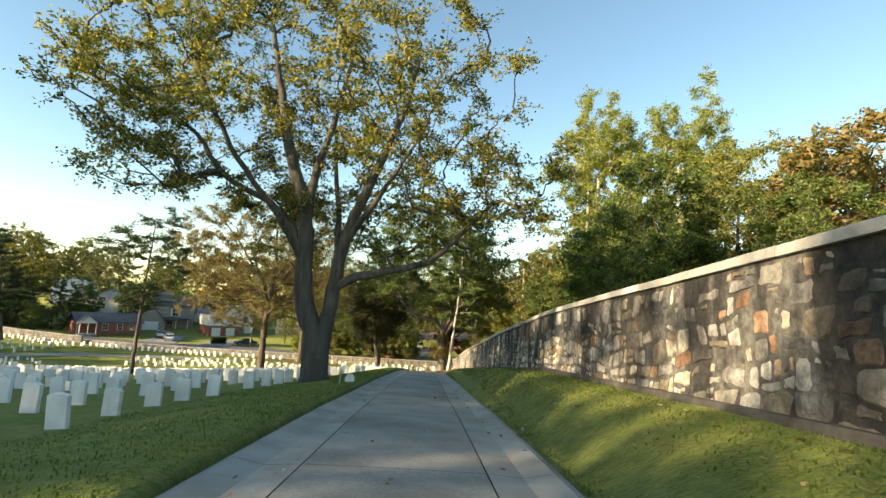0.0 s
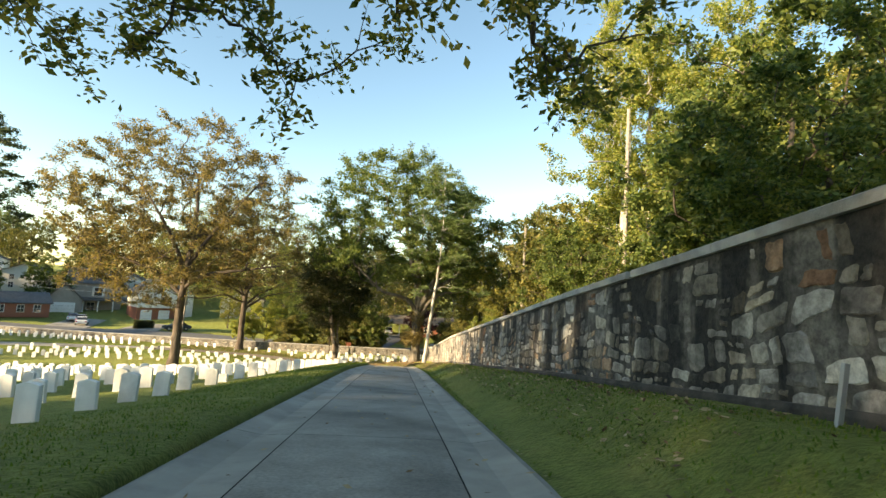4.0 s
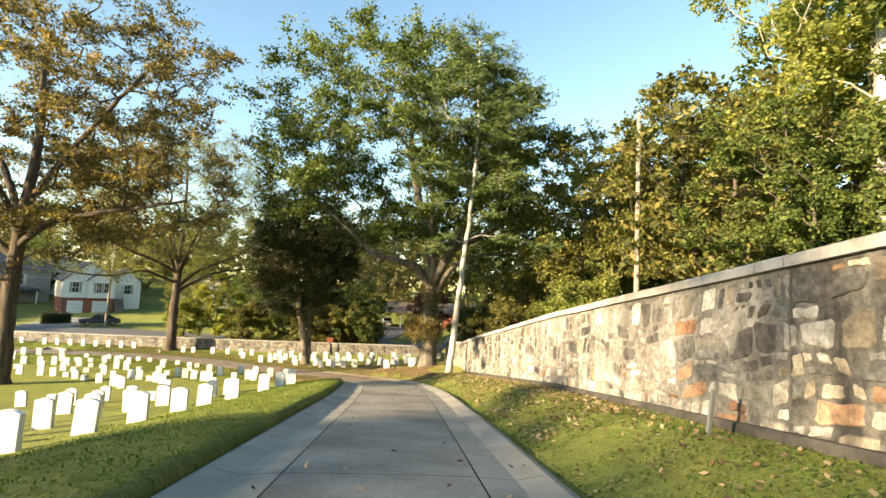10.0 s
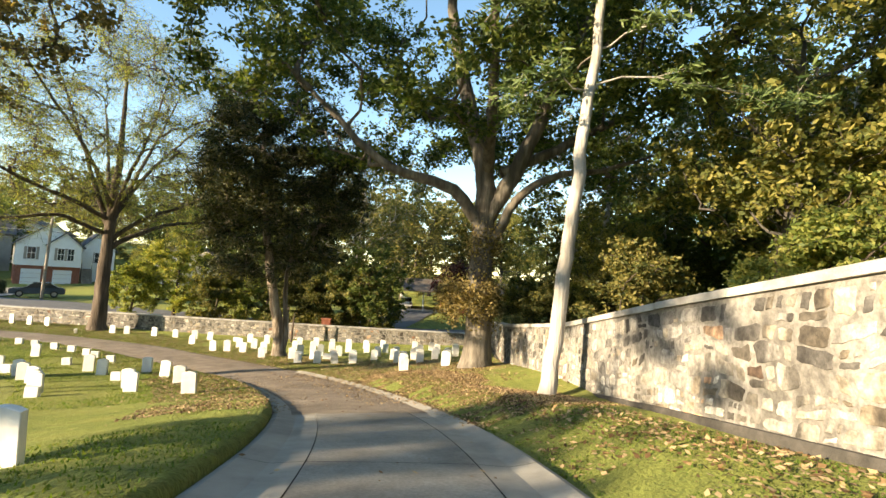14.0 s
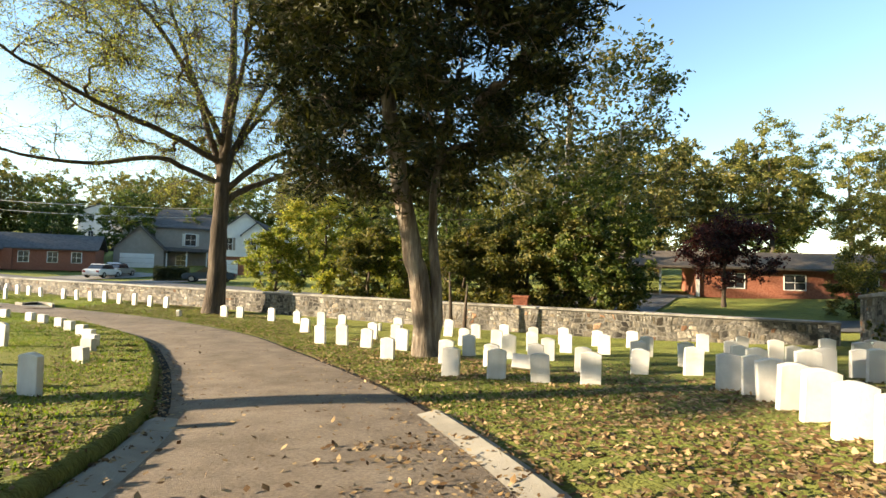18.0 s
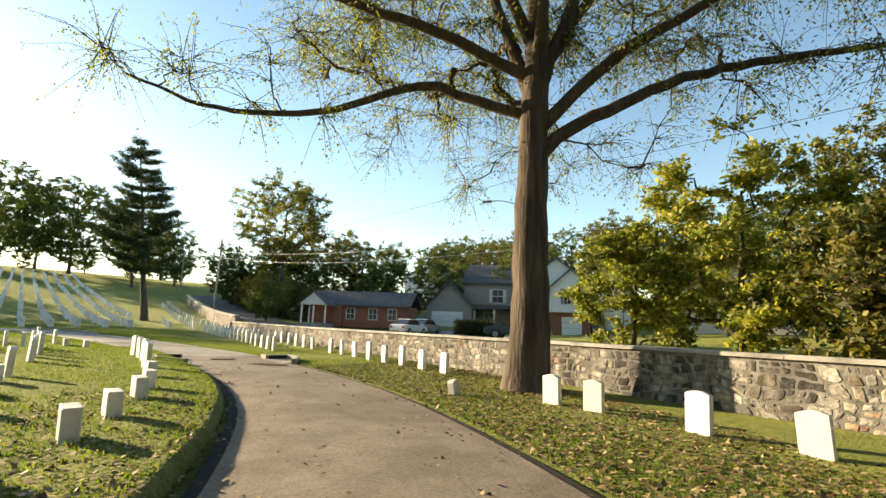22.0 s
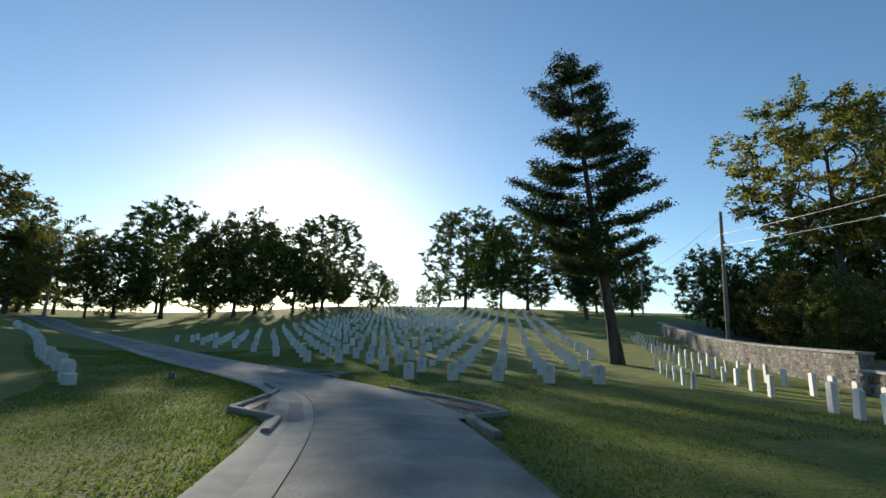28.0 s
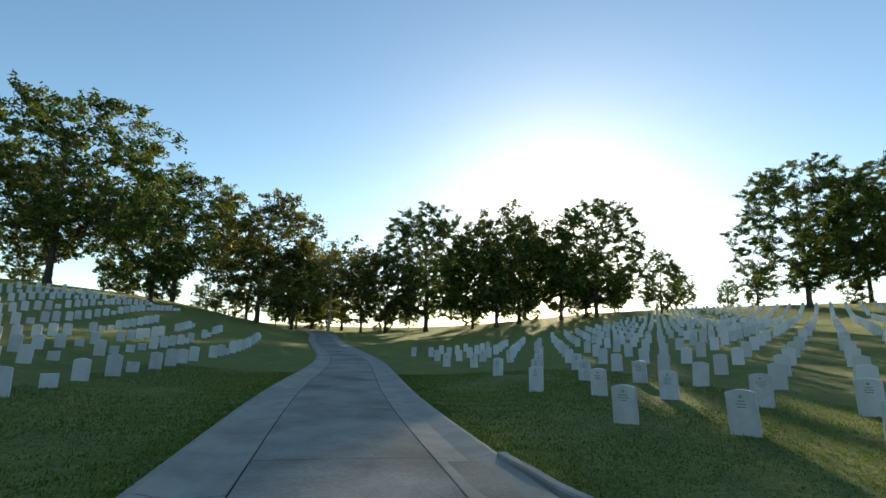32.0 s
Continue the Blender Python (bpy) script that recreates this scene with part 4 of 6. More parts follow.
tree("shade_tree", "tall nearly bare shade tree beside the street wall", -25.4, 91.75,
     [([(0.00, 0.00, -0.3), (0.00, 0.00, 2.0), (0.03, 0.04, 5.0), (0.07, 0.07, 8.0), (0.05, 0.36, 13.0), (0.13, 0.15, 19.0)], 0.52, 0.07),
      ([(-0.07, -0.07, 6.9), (-2.16, -2.09, 7.9), (-4.32, -4.17, 7.3), (-6.33, -6.39, 7.5), (-8.19, -8.75, 8.6)], 0.15, 0.035),
      ([(-0.07, -0.07, 8.0), (-1.23, -2.25, 9.0), (-2.61, -4.37, 9.8), (-4.59, -7.29, 11.4), (-6.19, -9.21, 13.0)], 0.17, 0.035),
      ([(0.07, 0.07, 5.8), (1.00, 1.25, 6.9), (2.72, 3.60, 8.2), (5.66, 7.00, 8.9), (7.74, 9.15, 9.4)], 0.19, 0.035),
      ([(0.07, 0.07, 6.4), (1.64, 1.21, 8.2), (4.09, 3.03, 9.8), (7.36, 5.45, 12.2)], 0.18, 0.035),
      ([(0.07, 0.07, 7.4), (0.58, 1.09, 10.5), (1.30, 2.33, 14.0), (2.22, 3.64, 18.5)], 0.2, 0.04),
      ([(0.07, 0.07, 7.0), (-0.98, -0.19, 10.0), (-2.51, -0.69, 14.5), (-3.88, -1.61, 19.0)], 0.2, 0.04),
      ([(0.07, 0.07, 8.4), (-1.20, 1.35, 11.0), (-2.69, 2.98, 14.5), (-4.17, 4.32, 18.0)], 0.17, 0.04),
      ([(0.07, 0.07, 8.2), (1.60, -0.91, 11.0), (3.64, -2.22, 14.0), (5.11, -3.28, 17.5)], 0.17, 0.04),
      ([(0.07, 0.07, 7.8), (0.88, 2.16, 11.5), (2.02, 4.91, 15.0), (3.32, 7.23, 18.0)], 0.17, 0.04),
      ([(0.07, 0.07, 8.8), (-0.67, -2.08, 12.5), (-2.03, -4.62, 16.0), (-3.21, -6.52, 19.0)], 0.17, 0.04)],
     (-0.5, 0, 14.8, 12.5, 11.5, 9.0), M["leaf_lime"], M["bark_brown"], 25, clumps=420, clump=1.6, od=0.55, size=0.05, hollow=0.4, rise=0.2, twigs=20, droop=0.9, tip=0.018, spread=0.06,
     extra=[(q * 0.67 + w * 0.74, q * 0.74 - w * 0.67, 7.2 + 0.16 * abs(q) + h) for q, w, h in ((-12.6, 0.2, 0.2), (-11.5, 1.2, -0.5), (-10.4, -1, 0.6), (-9.4, 0.8, -0.3), (-8.2, -0.9, -0.6), (-7.0, 0.6, 0.4), (-5.8, -0.5, -0.8), (-4.4, 0.7, 0.6), (12.6, 0.2, 0.4), (11.4, -0.9, -0.4), (10.2, 0.8, 0.5), (9.0, -0.6, -0.5), (7.8, 0.9, -0.4), (6.4, -0.7, 0.7), (5.0, 0.6, -0.7))],
     avoid=lambda c: c[2] < 7.5)
oak_root = tree("oak_tree", "massive old oak with flared trunk, dark leaves and golden shoots", 0.35, 76.9,
     [([(0, 0, -0.3), (0, 0, 2), (-0.05, 0, 5), (-0.1, 0, 8.2), (-1.0, 0.4, 11.5), (-2.0, 0.6, 16), (-2.2, 0.6, 20)], 0.62, 0.14),
      ([(0, 0, 6.4), (1.1, -0.2, 8.4), (2.4, -0.4, 11.6), (4.2, -0.6, 16), (5.2, -0.6, 19)], 0.4, 0.1), ([(-0.05, 0, 5.9), (-1.5, -0.5, 7.5), (-4.4, -1.0, 8.3), (-7.6, -1.6, 11)], 0.3, 0.08),
      ([(0.35, -0.1, 5.4), (1.3, -0.3, 7.3), (2.8, -0.4, 8.4), (4.8, -0.5, 8.8), (7.0, -0.5, 9.6)], 0.24, 0.06),
      ([(-0.05, 0, 8.4), (-0.2, -2.2, 10.5), (-0.6, -5.0, 13.0), (-1.4, -8, 15.5)], 0.28, 0.08), ([(0.6, -0.1, 8.4), (3.4, 0.4, 10.0), (6.6, 0.8, 12.0), (9.6, 1, 14)], 0.28, 0.07),
      ([(-0.2, 0, 9), (-0.4, 2.6, 11.5), (-0.6, 6, 14.5)], 0.28, 0.07)],
     (-1.2, 0, 15.2, 12.6, 10.6, 9.6), M["leaf_green"], M["bark_oak"], 36, clumps=320, clump=1.15, od=2.4, size=0.12, hollow=0.3, flare=0.32,
     avoid=lambda c: c[2] < 8.6 + 0.25 * max(0.0, -c[1]))
rng_shoot = np.random.default_rng(4)
for cx, cy, cz, rr, zz, n in ((-0.5, -0.4, 2.95, 1.4, 0.75, 8000), (0, -0.3, 5.2, 0.8, 0.8, 1500)):
    a, q = rng_shoot.uniform(0, 6.28, n), rng_shoot.uniform(0.45, 1.0, n) * rr
    c = np.stack([cx + np.cos(a) * q, cy + np.sin(a) * q, rng_shoot.normal(cz, zz * 0.6, n)], 1)
    c += 0.16 * np.sin(c[:, [1, 2, 0]] * 7.0)
    quads("shoot", leaf_quads(rng_shoot, c, 0.062, 0.3, 0.62), M["leaf_shoot"], oak_root, "golden leafy shoots round the trunk")
tree("pine_tree", "slender pine with a pale bare trunk leaning over the wall", 1.15, 67.6,
     [([(0, 0, -0.3), (0.27, 0, 3), (0.68, 0.05, 7.5), (1.1, 0.2, 13), (1.0, 0.2, 20)], 0.2, 0.04)],
     (1.0, 0, 14.6, 4.4, 4.2, 6.0), M["leaf_pine_light"], M["bark_pale"], 8, clumps=120, clump=0.8, od=1.9, size=0.14, hollow=0.2, flat=0.28, rise=0.05, twigs=8, slim=0.18, flare=0.2, tip=0.014,
     extra=[(-0.5, -0.5, 7.8), (-1.1, 0, 7.2), (3.6, -0.2, 7.9), (4.8, -0.3, 7.6), (5.9, -0.4, 7.7), (-1.0, -0.4, 10), (-1.8, -0.2, 9.6), (-1.6, 0.6, 12.6), (-2.6, -0.4, 12.3), (3.4, 0.3, 10.2), (4.4, 0, 10.6), (2.4, -0.8, 9.2), (-3.0, 0, 14.6)])
tree("cedar_tree", "dark old cedar with a stripped pale leaning trunk", -10.3, 84.8,
     [([(0, 0, -0.3), (-0.25, -0.1, 2), (-0.8, -0.5, 5), (-1.5, -0.9, 10), (-1.8, -1.0, 15)], 0.34, 0.08), ([(0.12, 0.05, -0.2), (0.2, 0.1, 1.6), (0.0, 0.1, 4.2), (0.4, 0.2, 8)], 0.2, 0.06)],
     (-0.9, -0.3, 9.8, 5.2, 4.6, 6.9), M["leaf_cedar"], M["bark_red"], 7, clumps=330, clump=0.85, od=3.4, size=0.125, hollow=0.1, flat=0.6, rise=0.0, twigs=8, slim=0.26, droop=0.3, lumps=0.1, avoid=lambda c: c[2] < 4.6 and c[1] < 0.5)
conifer("spruce_tree", -76.6, 87.5, 19.3, 0.34, M["leaf_pine"], M["bark_brown"], "tall dark conifer with layered boughs standing among headstones", 9, base=0.27, radius=0.285, tiers=15, leaves=88000, size=0.1, droop=0.0, shape=0.58, cloud=0.2, per=7, inner=0.34, lean=(-1.0, -2.5), low=0.45)
tree("pine_tree", "small thin pine with irregular boughs in the field", -29.3, 48.2, column(16, 0.2, (0.5, 0), 0.9), (0.2, 0, 10.5, 3.9, 3.9, 5.2), M["leaf_pine"], M["bark_brown"], 48, clumps=70, clump=0.8, od=1.4, size=0.14, flat=0.35, slim=0.25, rise=0.05)
# two dead stems by the street wall
for x, y, h, ln in ((-12.3, 92.2, 2.6, -0.15), (-11.7, 92.2, 2.1, 0.1)):
    ob = raw("dead_stem", *tube_arrays([(np.array([(0, 0, -0.3), (ln * 0.4, 0, h * 0.5), (ln, 0, h)]), np.array([0.1, 0.07, 0.03]))], 8), M["bark_brown"], smooth=True)
    ob.location = (x, y, ground(x, y))
    tagged(ob, "bare dead tree stem beside the street wall", "tree stump")


# ---- woods, shared shapes ----
def wood(kind, x, y, h, spin, label):
    src, sh = WOODS[kind]
    ob = copy_thing(src, pose(x, y, ground(x, y) - 0.1, 0, 0, spin))
    s = h / sh
    ob.scale = (s, s, s)
    tagged(ob, label, "bush" if "shrub" in kind else "tree")
    return ob


# leaf, bark, height, crown (middle height, half-width, half-height), and the rest
SPECS = {
    "lime_tall": ("leaf_lime", "bark_pale", 31, (18.5, 6.0, 12.6), dict(clumps=150, clump=1.1, od=1.8, size=0.125, flat=0.9)),
    "green": ("leaf_green", "bark_brown", 14, (7.4, 5.8, 6.8), dict(clumps=120, clump=1.05, od=2.4, size=0.125)),
    "dark": ("leaf_green", "bark_brown", 18, (9.2, 7.0, 9.0), dict(clumps=210, clump=1.1, od=2.4, size=0.235, lumps=0.1)),
    "gold": ("leaf_gold", "bark_grey", 15, (8.5, 5.0, 6.6), dict(clumps=100, clump=0.95, od=1.5, size=0.115)),
    "orange": ("leaf_orange", "bark_brown", 15, (8, 5.8, 7.0), dict(clumps=90, clump=1.1, od=2.0, size=0.18)),
    "olive": ("leaf_olive", "bark_brown", 18, (10, 7.0, 8.2), dict(clumps=190, clump=1.1, od=2.2, size=0.235)),
    "shrub": ("leaf_lime", "bark_brown", 6, (2.9, 2.5, 3.1), dict(clumps=70, clump=0.55, od=2.6, size=0.085, hollow=0.1)),
    "autumn_shrub": ("leaf_shoot_green", "bark_brown", 8, (4.3, 2.7, 3.9), dict(clumps=80, clump=0.6, od=2.4, size=0.09, hollow=0.1)),
    "shrub_dark": ("leaf_olive", "bark_brown", 6, (2.8, 2.8, 3.1), dict(clumps=70, clump=0.6, od=2.6, size=0.095, hollow=0.1)),
    "dome": ("leaf_green", "bark_brown", 24, (14.6, 12.4, 9.4), dict(clumps=320, clump=1.25, od=2.3, size=0.25, rise=0.3, tip=0.03, lumps=0.07, hollow=0.45)),
    "hill_oak": ("leaf_green", "bark_brown", 24, (13.0, 10.1, 11.0), dict(clumps=320, clump=1.1, od=3.0, size=0.16, rise=0.3, tip=0.028, lumps=0.1, hollow=0.5, spread=0.17)),
    "canopy": ("leaf_olive", "bark_brown", 17, (12.3, 10.5, 4.6), dict(clumps=150, clump=1.3, od=2.2, size=0.22, rise=0.3, tip=0.03, hollow=0.2)),
    "crowned": ("leaf_yellowing", "bark_brown", 22, (14.6, 7.6, 7.4), dict(clumps=230, clump=1.0, od=2.0, size=0.17, rise=0.3, tip=0.026, hollow=0.35)),
    "lace": ("leaf_olive", "bark_brown", 24, (15.5, 9.5, 8.0), dict(clumps=100, clump=1.7, od=1.25, size=0.25, rise=0.3, tip=0.03)),
    "sparse": ("leaf_olive", "bark_pale", 20, (12, 7, 8), dict(clumps=90, clump=1.5, od=0.9, size=0.16, twigs=9)),
}
# canopy and lace stand out of view, added only for the shade they cast
FIRST = {"lime_tall": (17, 57), "green": (13, 33.5), "dark": (24, 74), "gold": (13.5, 66), "orange": (24, 30), "olive": (-84, 176), "shrub": (-27.2, 98.6), "autumn_shrub": (-24, 99.3), "shrub_dark": (-13.6, 97.2), "dome": (-94, -18), "hill_oak": (-129, 9), "canopy": (-38, 2.5), "crowned": (-91, 105.6), "lace": (-46, -33), "sparse": (-9.2, 104)}
LABELS = {
    "lime_tall": "very tall slender tree with light green leaves and pale trunk",
    "green": "dense green broadleaf tree behind the stone wall",
    "dark": "dense dark green woodland tree",
    "gold": "thin tree with yellow-green autumn leaves",
    "orange": "tree with orange-brown autumn leaves behind the wall",
    "olive": "tall olive-green tree behind the street houses",
    "autumn_shrub": "tall bush with gold and light green leaves behind the street wall",
    "shrub": "bright green overgrown bush behind the street wall",
    "shrub_dark": "dark green overgrown bush behind the street wall",
    "dome": "broad dark oak with a domed crown on the hill",
    "hill_oak": "dark full-crowned oak on the crest of the hill",
    "canopy": "unseen broad flat-crowned tree added to shade the slope",
    "crowned": "tall olive tree with a rounded crown over dark undergrowth",
    "lace": "unseen broad thinning tree added to dapple the slope with shade",
    "sparse": "tall bare-limbed tree with thin leaves and pale bark",
}
WOODS = {}
for n, (kind, (lf, bk, h, (cz, cw, chh), kw)) in enumerate(SPECS.items()):
    x, y = FIRST[kind]
    shrub = "shrub" in kind
    WOODS[kind] = (tree("bush" if shrub else "woodland_tree", LABELS[kind], x, y, column(h, h * 0.018, (0.4, -0.3)), (0.2, 0, cz, cw, cw, chh), M[lf], M[bk], 60 + n, category="bush" if shrub else "tree", **{"twigs": 4, **kw}), h)
rw = random.Random(3)
for kind, x, y, h in (
    # east of the retaining wall
    ("lime_tall", 21, 61, 33), ("lime_tall", 25, 52, 29), ("green", 15, 40, 13), ("green", 9.5, 27, 8), ("green", 11, 47, 9), ("green", 17, 22, 8), ("gold", 22, 38, 16),
    ("gold", 28, 44, 19), ("green", 12.5, 55, 9), ("sparse", 16, 76, 16), ("gold", 10, 72, 15), ("gold", 9, 83, 9), ("dark", 16, 97, 9), ("shrub_dark", 8, 99, 5), ("gold", 20, 84, 20),
    ("olive", 10, 91, 9), ("shrub", 6.5, 60, 4.5), ("shrub", 6.5, 66, 4.5), ("shrub_dark", 6, 73, 5), ("shrub_dark", 5.5, 84, 5), ("shrub_dark", 5.2, 91, 6), ("dark", 26, 68, 22), ("lime_tall", 30, 60, 30),
    ("dark", 20, 44, 12), ("dark", 14, 89, 9), ("olive", 14, 62, 14), ("green", 20, 30, 11), ("orange", 29, 36, 16), ("dark", 30, 90, 20), ("dark", 22, 104, 18),
    # across the street, north
    ("olive", -6, 128, 16), ("dark", -28, 126, 10), ("gold", 18, 140, 18), ("olive", 34, 120, 14), ("dark", -84, 118, 8.5), ("dark", -94, 110, 11), ("dark", -70, 134, 11), ("olive", -58, 144, 13), ("dark", -40, 138, 12), ("dark", -104, 122, 13),
    ("olive", 6, 142, 17), ("olive", 28, 138, 17), ("shrub_dark", 7.5, 108, 3.6), ("olive", -2, 140, 18), ("gold", 10, 138, 18), ("olive", -14, 142, 20), ("gold", -22, 138, 17), ("dark", -20, 112, 9), ("olive", -30, 140, 18), ("olive", 26, 130, 13),
    ("shrub", -17.5, 98, 5.5), ("shrub_dark", -10.6, 97.6, 6.5), ("shrub_dark", -8.0, 97.9, 7), ("shrub_dark", -19.8, 97.8, 6), ("dark", -6.8, 97.6, 8), ("shrub_dark", -21.6, 100.5, 5), ("shrub_dark", -15, 102, 6), ("shrub_dark", -11, 101.5, 8),
    # past the end of the wall
    ("dark", 13, 97, 10), ("dark", 18.5, 87, 19), ("sparse", 10.5, 90, 19), ("gold", 7.5, 103, 8), ("shrub_dark", 6.5, 93, 6), ("shrub_dark", 9, 87, 6.5), ("gold", 22, 84, 15),
    # far woods
    ("olive", -150, 172, 17), ("dark", -132, 180, 18), ("olive", -116, 172, 17), ("dark", -100, 180, 18), ("dark", -70, 182, 18), ("olive", -54, 172, 18), ("dark", -40, 180, 17), ("olive", -26, 172, 18), ("dark", -12, 178, 18), ("olive", 4, 172, 18), ("dark", 20, 178, 18), ("olive", 36, 170, 18), ("dark", -92, 162, 12), ("dark", -60, 162, 11), ("dark", -34, 158, 11), ("dark", -6, 158, 11), ("dark", -128, 164, 12),
    # behind the houses
    ("dark", -100, 108, 12.3), ("dark", -76, 124, 11.5), ("dark", -108, 103, 9.8), ("olive", -97, 116, 13.9), ("dark", -90, 122, 11.5), ("olive", -122, 160, 16.4), ("olive", -104, 152, 13.9), ("olive", -84, 150, 13.9), ("olive", -66, 152, 14.8), ("olive", -48, 150, 13.1),
    ("gold", -38, 128, 9.8), ("dark", -115, 112, 12.3), ("dark", -83, 101.5, 5.7), ("olive", -140, 150, 14.8), ("gold", -36, 116, 6.6), ("dark", -122, 104, 10.7),
    ("shrub_dark", -88, 106, 6.5), ("shrub_dark", -92.5, 104.9, 7), ("shrub_dark", -96, 105.2, 7.5), ("shrub_dark", -100, 104.9, 7), ("shrub_dark", -104, 105.2, 7), ("shrub_dark", -109, 104.9, 7.5), ("shrub_dark", -84.5, 108.5, 6),
    # on the hill
    ("dark", -84, 5, 15), ("olive", -99, 3.5, 20.5), ("gold", -104, 5, 15), ("dark", -110, -4, 13), ("sparse", -116, -3, 17), ("olive", -121, 0, 14),
    ("dark", -134, 16, 17), ("dark", -140, 22, 20), ("olive", -136, 20, 21), ("hill_oak", -147.6, 33.5, 22.3), ("dark", -150, 44, 11), ("dark", -145, 28, 18), ("green", -176, 53, 9), ("dark", -192, 44, 7),
    ("hill_oak", -161, 63, 24.5), ("hill_oak", -166, 77, 24), ("dome", -172, 70, 20), ("dark", -158, 92, 16), ("dark", -150, 98, 14), ("hill_oak", -168, 90, 20), ("dome", -160, 10, 20), ("olive", -128, -16, 19), ("dome", -75.5, -10, 28), ("olive", -112, -28, 20),
    ("dome", -78, -30, 23), ("olive", -150, -12, 20), ("dark", -176, 24, 12), ("dark", -118, -12, 14), ("dark", -158, 26, 12), ("hill_oak", -126, 1, 17),
    # unseen trees, added so that their long shadows fall over the slope
    ("canopy", -37, -3, 14), ("canopy", -44, -17, 13.2), ("lace", -44, -19, 17),
    # undergrowth along the crest
    ("dark", -96, -30, 9), ("dark", -106, -34, 8), ("shrub_dark", -104, -18, 6), ("dark", -120, -30, 9), ("shrub_dark", -122, -18, 6), ("dark", -136, -34, 10), ("shrub_dark", -134, -10, 5), ("dark", -146, -14, 8), ("shrub_dark", -146, 6, 5), ("dark", -156, 8, 8), ("shrub_dark", -152, 16, 5), ("dark", -160, 32, 7), ("shrub_dark", -150, 30, 4), ("dark", -168, 42, 7), ("shrub_dark", -170, 68, 5), ("dark", -172, 80, 8), ("shrub_dark", -168, 90, 5), ("dark", -164, 100, 9), ("dark", -90, -36, 10), ("dark", -76, -40, 10),
):
    wood(kind, x, y, h, rw.uniform(0, 360), LABELS[kind])
tree("maple_tree", "small dark red maple on the lawn across the street", 1.4, 113.5, column(7.5, 0.16), (0, 0, 4.3, 3.2, 3.2, 3.0), M["leaf_maroon"], M["bark_brown"], 91, clumps=70, clump=0.7, od=2.6, size=0.11, hollow=0.1)
WOODS["spruce"] = (bpy.data.objects["spruce_tree"], 19.5)
wood("spruce", -138, 89, 17, 70, "dark layered conifer at the edge of the hill")


# ---- fallen leaves and grass ----
def scatter(count, pick, size, mat, name, label, flat=0.25, lift=0.015, on_road=0.12):
    rng = np.random.default_rng(count)
    p = pick(rng, count)
    _, lat = road_at(p[:, 0], p[:, 1])
    keep = (np.abs(lat) > 1.7) | (rng.random(count) < on_road)
    p, lat = p[keep], lat[keep]
    count = len(p)
    z = land(p[:, 0], p[:, 1])
    z = z + np.where(np.abs(lat) < 1.8, 0.035, lift)
    c = np.c_[p, z]
    a = rng.normal(0, 1, (count, 3)) * np.array([1, 1, flat])
    a /= np.linalg.norm(a, axis=1)[:, None]
    b = np.cross(a, rng.normal(0, flat, (count, 3)) + np.array([0, 0, 1.0]))
    b /= np.linalg.norm(b, axis=1)[:, None]
    s = size * rng.uniform(0.5, 1.3, (count, 1))
    return tagged(quads(name, np.stack([c - a * s, c + b * s * 0.55, c + a * s, c - b * s * 0.55], 1), mat), label, "leaves", kind="stuff")


def around(cx, cy, rx, ry):
    def pick(rng, n):
        return np.stack([rng.normal(cx, rx, n), rng.normal(cy, ry, n)], 1)
    return pick


def beside(s0, s1, lo, hi, fall=1.0):
    def pick(rng, n):
        s, o = rng.uniform(s0, s1, n), lo + (hi - lo) * rng.uniform(0, 1, n) ** fall
        out = np.empty((n, 2))
        for k in range(2):
            out[:, k] = np.interp(s, ROAD_S, ROAD[:, k]) + np.interp(s, ROAD_S, ROAD_LEFT[:, k]) * o
        return out
    return pick


scatter(24000, around(-3.0, 75, 2.9, 3.6), 0.043, M["dry_leaf"], "fallen_leaves", "brown oak leaves lying over grass and road edge")
scatter(9000, around(-5, 80.5, 4.5, 2.4), 0.043, M["dry_leaf"], "fallen_leaves", "brown oak leaves lying under the cedar")
scatter(22000, beside(s_at(-10, 79), s_at(-33, 87), -1.5, -5.8), 0.046, M["dry_leaf"], "fallen_leaves", "brown leaves over the verge by the street wall")
scatter(7000, beside(s_at(-4, 70), s_at(-26, 87), 1.5, 4.0, 1.6), 0.04, M["dry_leaf"], "fallen_leaves", "brown leaves gathered along the inner verge")
scatter(1500, beside(s_at(-5, 71), s_at(-34, 87), -1.7, 1.7), 0.035, M["dry_leaf"], "fallen_leaves", "scattered leaves and twigs on the asphalt", on_road=1.0)
scatter(1800, beside(0.0, s_at(-1.5, 55), -1.3, -3.6, 1.5), 0.045, M["dry_leaf"], "fallen_leaves", "few leaves along the right gutter")
scatter(34000, beside(s_at(-2.3, 64), s_at(-4.5, 75), -1.5, -5.6), 0.034, M["dry_leaf"], "fallen_leaves", "brown oak leaves thick on the grass below the wall")
scatter(10000, beside(s_at(-2.6, 66), s_at(-8, 78), 1.5, 4.6), 0.036, M["dry_leaf"], "fallen_leaves", "brown oak leaves over the inner verge")
scatter(1700, beside(s_at(-3, 68), s_at(-7, 77), -1.7, -0.2), 0.036, M["dry_leaf"], "fallen_leaves", "oak leaves blown over the drive", on_road=1.0)
scatter(1300, beside(s_at(-1.5, 20), s_at(-1.5, 46), -2.6, -4.0), 0.045, M["dry_leaf"], "fallen_leaves", "dry leaves gathered at the foot of the wall")
scatter(900, beside(0.0, s_at(-1.5, 62), -1.8, 1.8), 0.04, M["dry_leaf"], "fallen_leaves", "few dry leaves on the concrete drive", on_road=1.0)
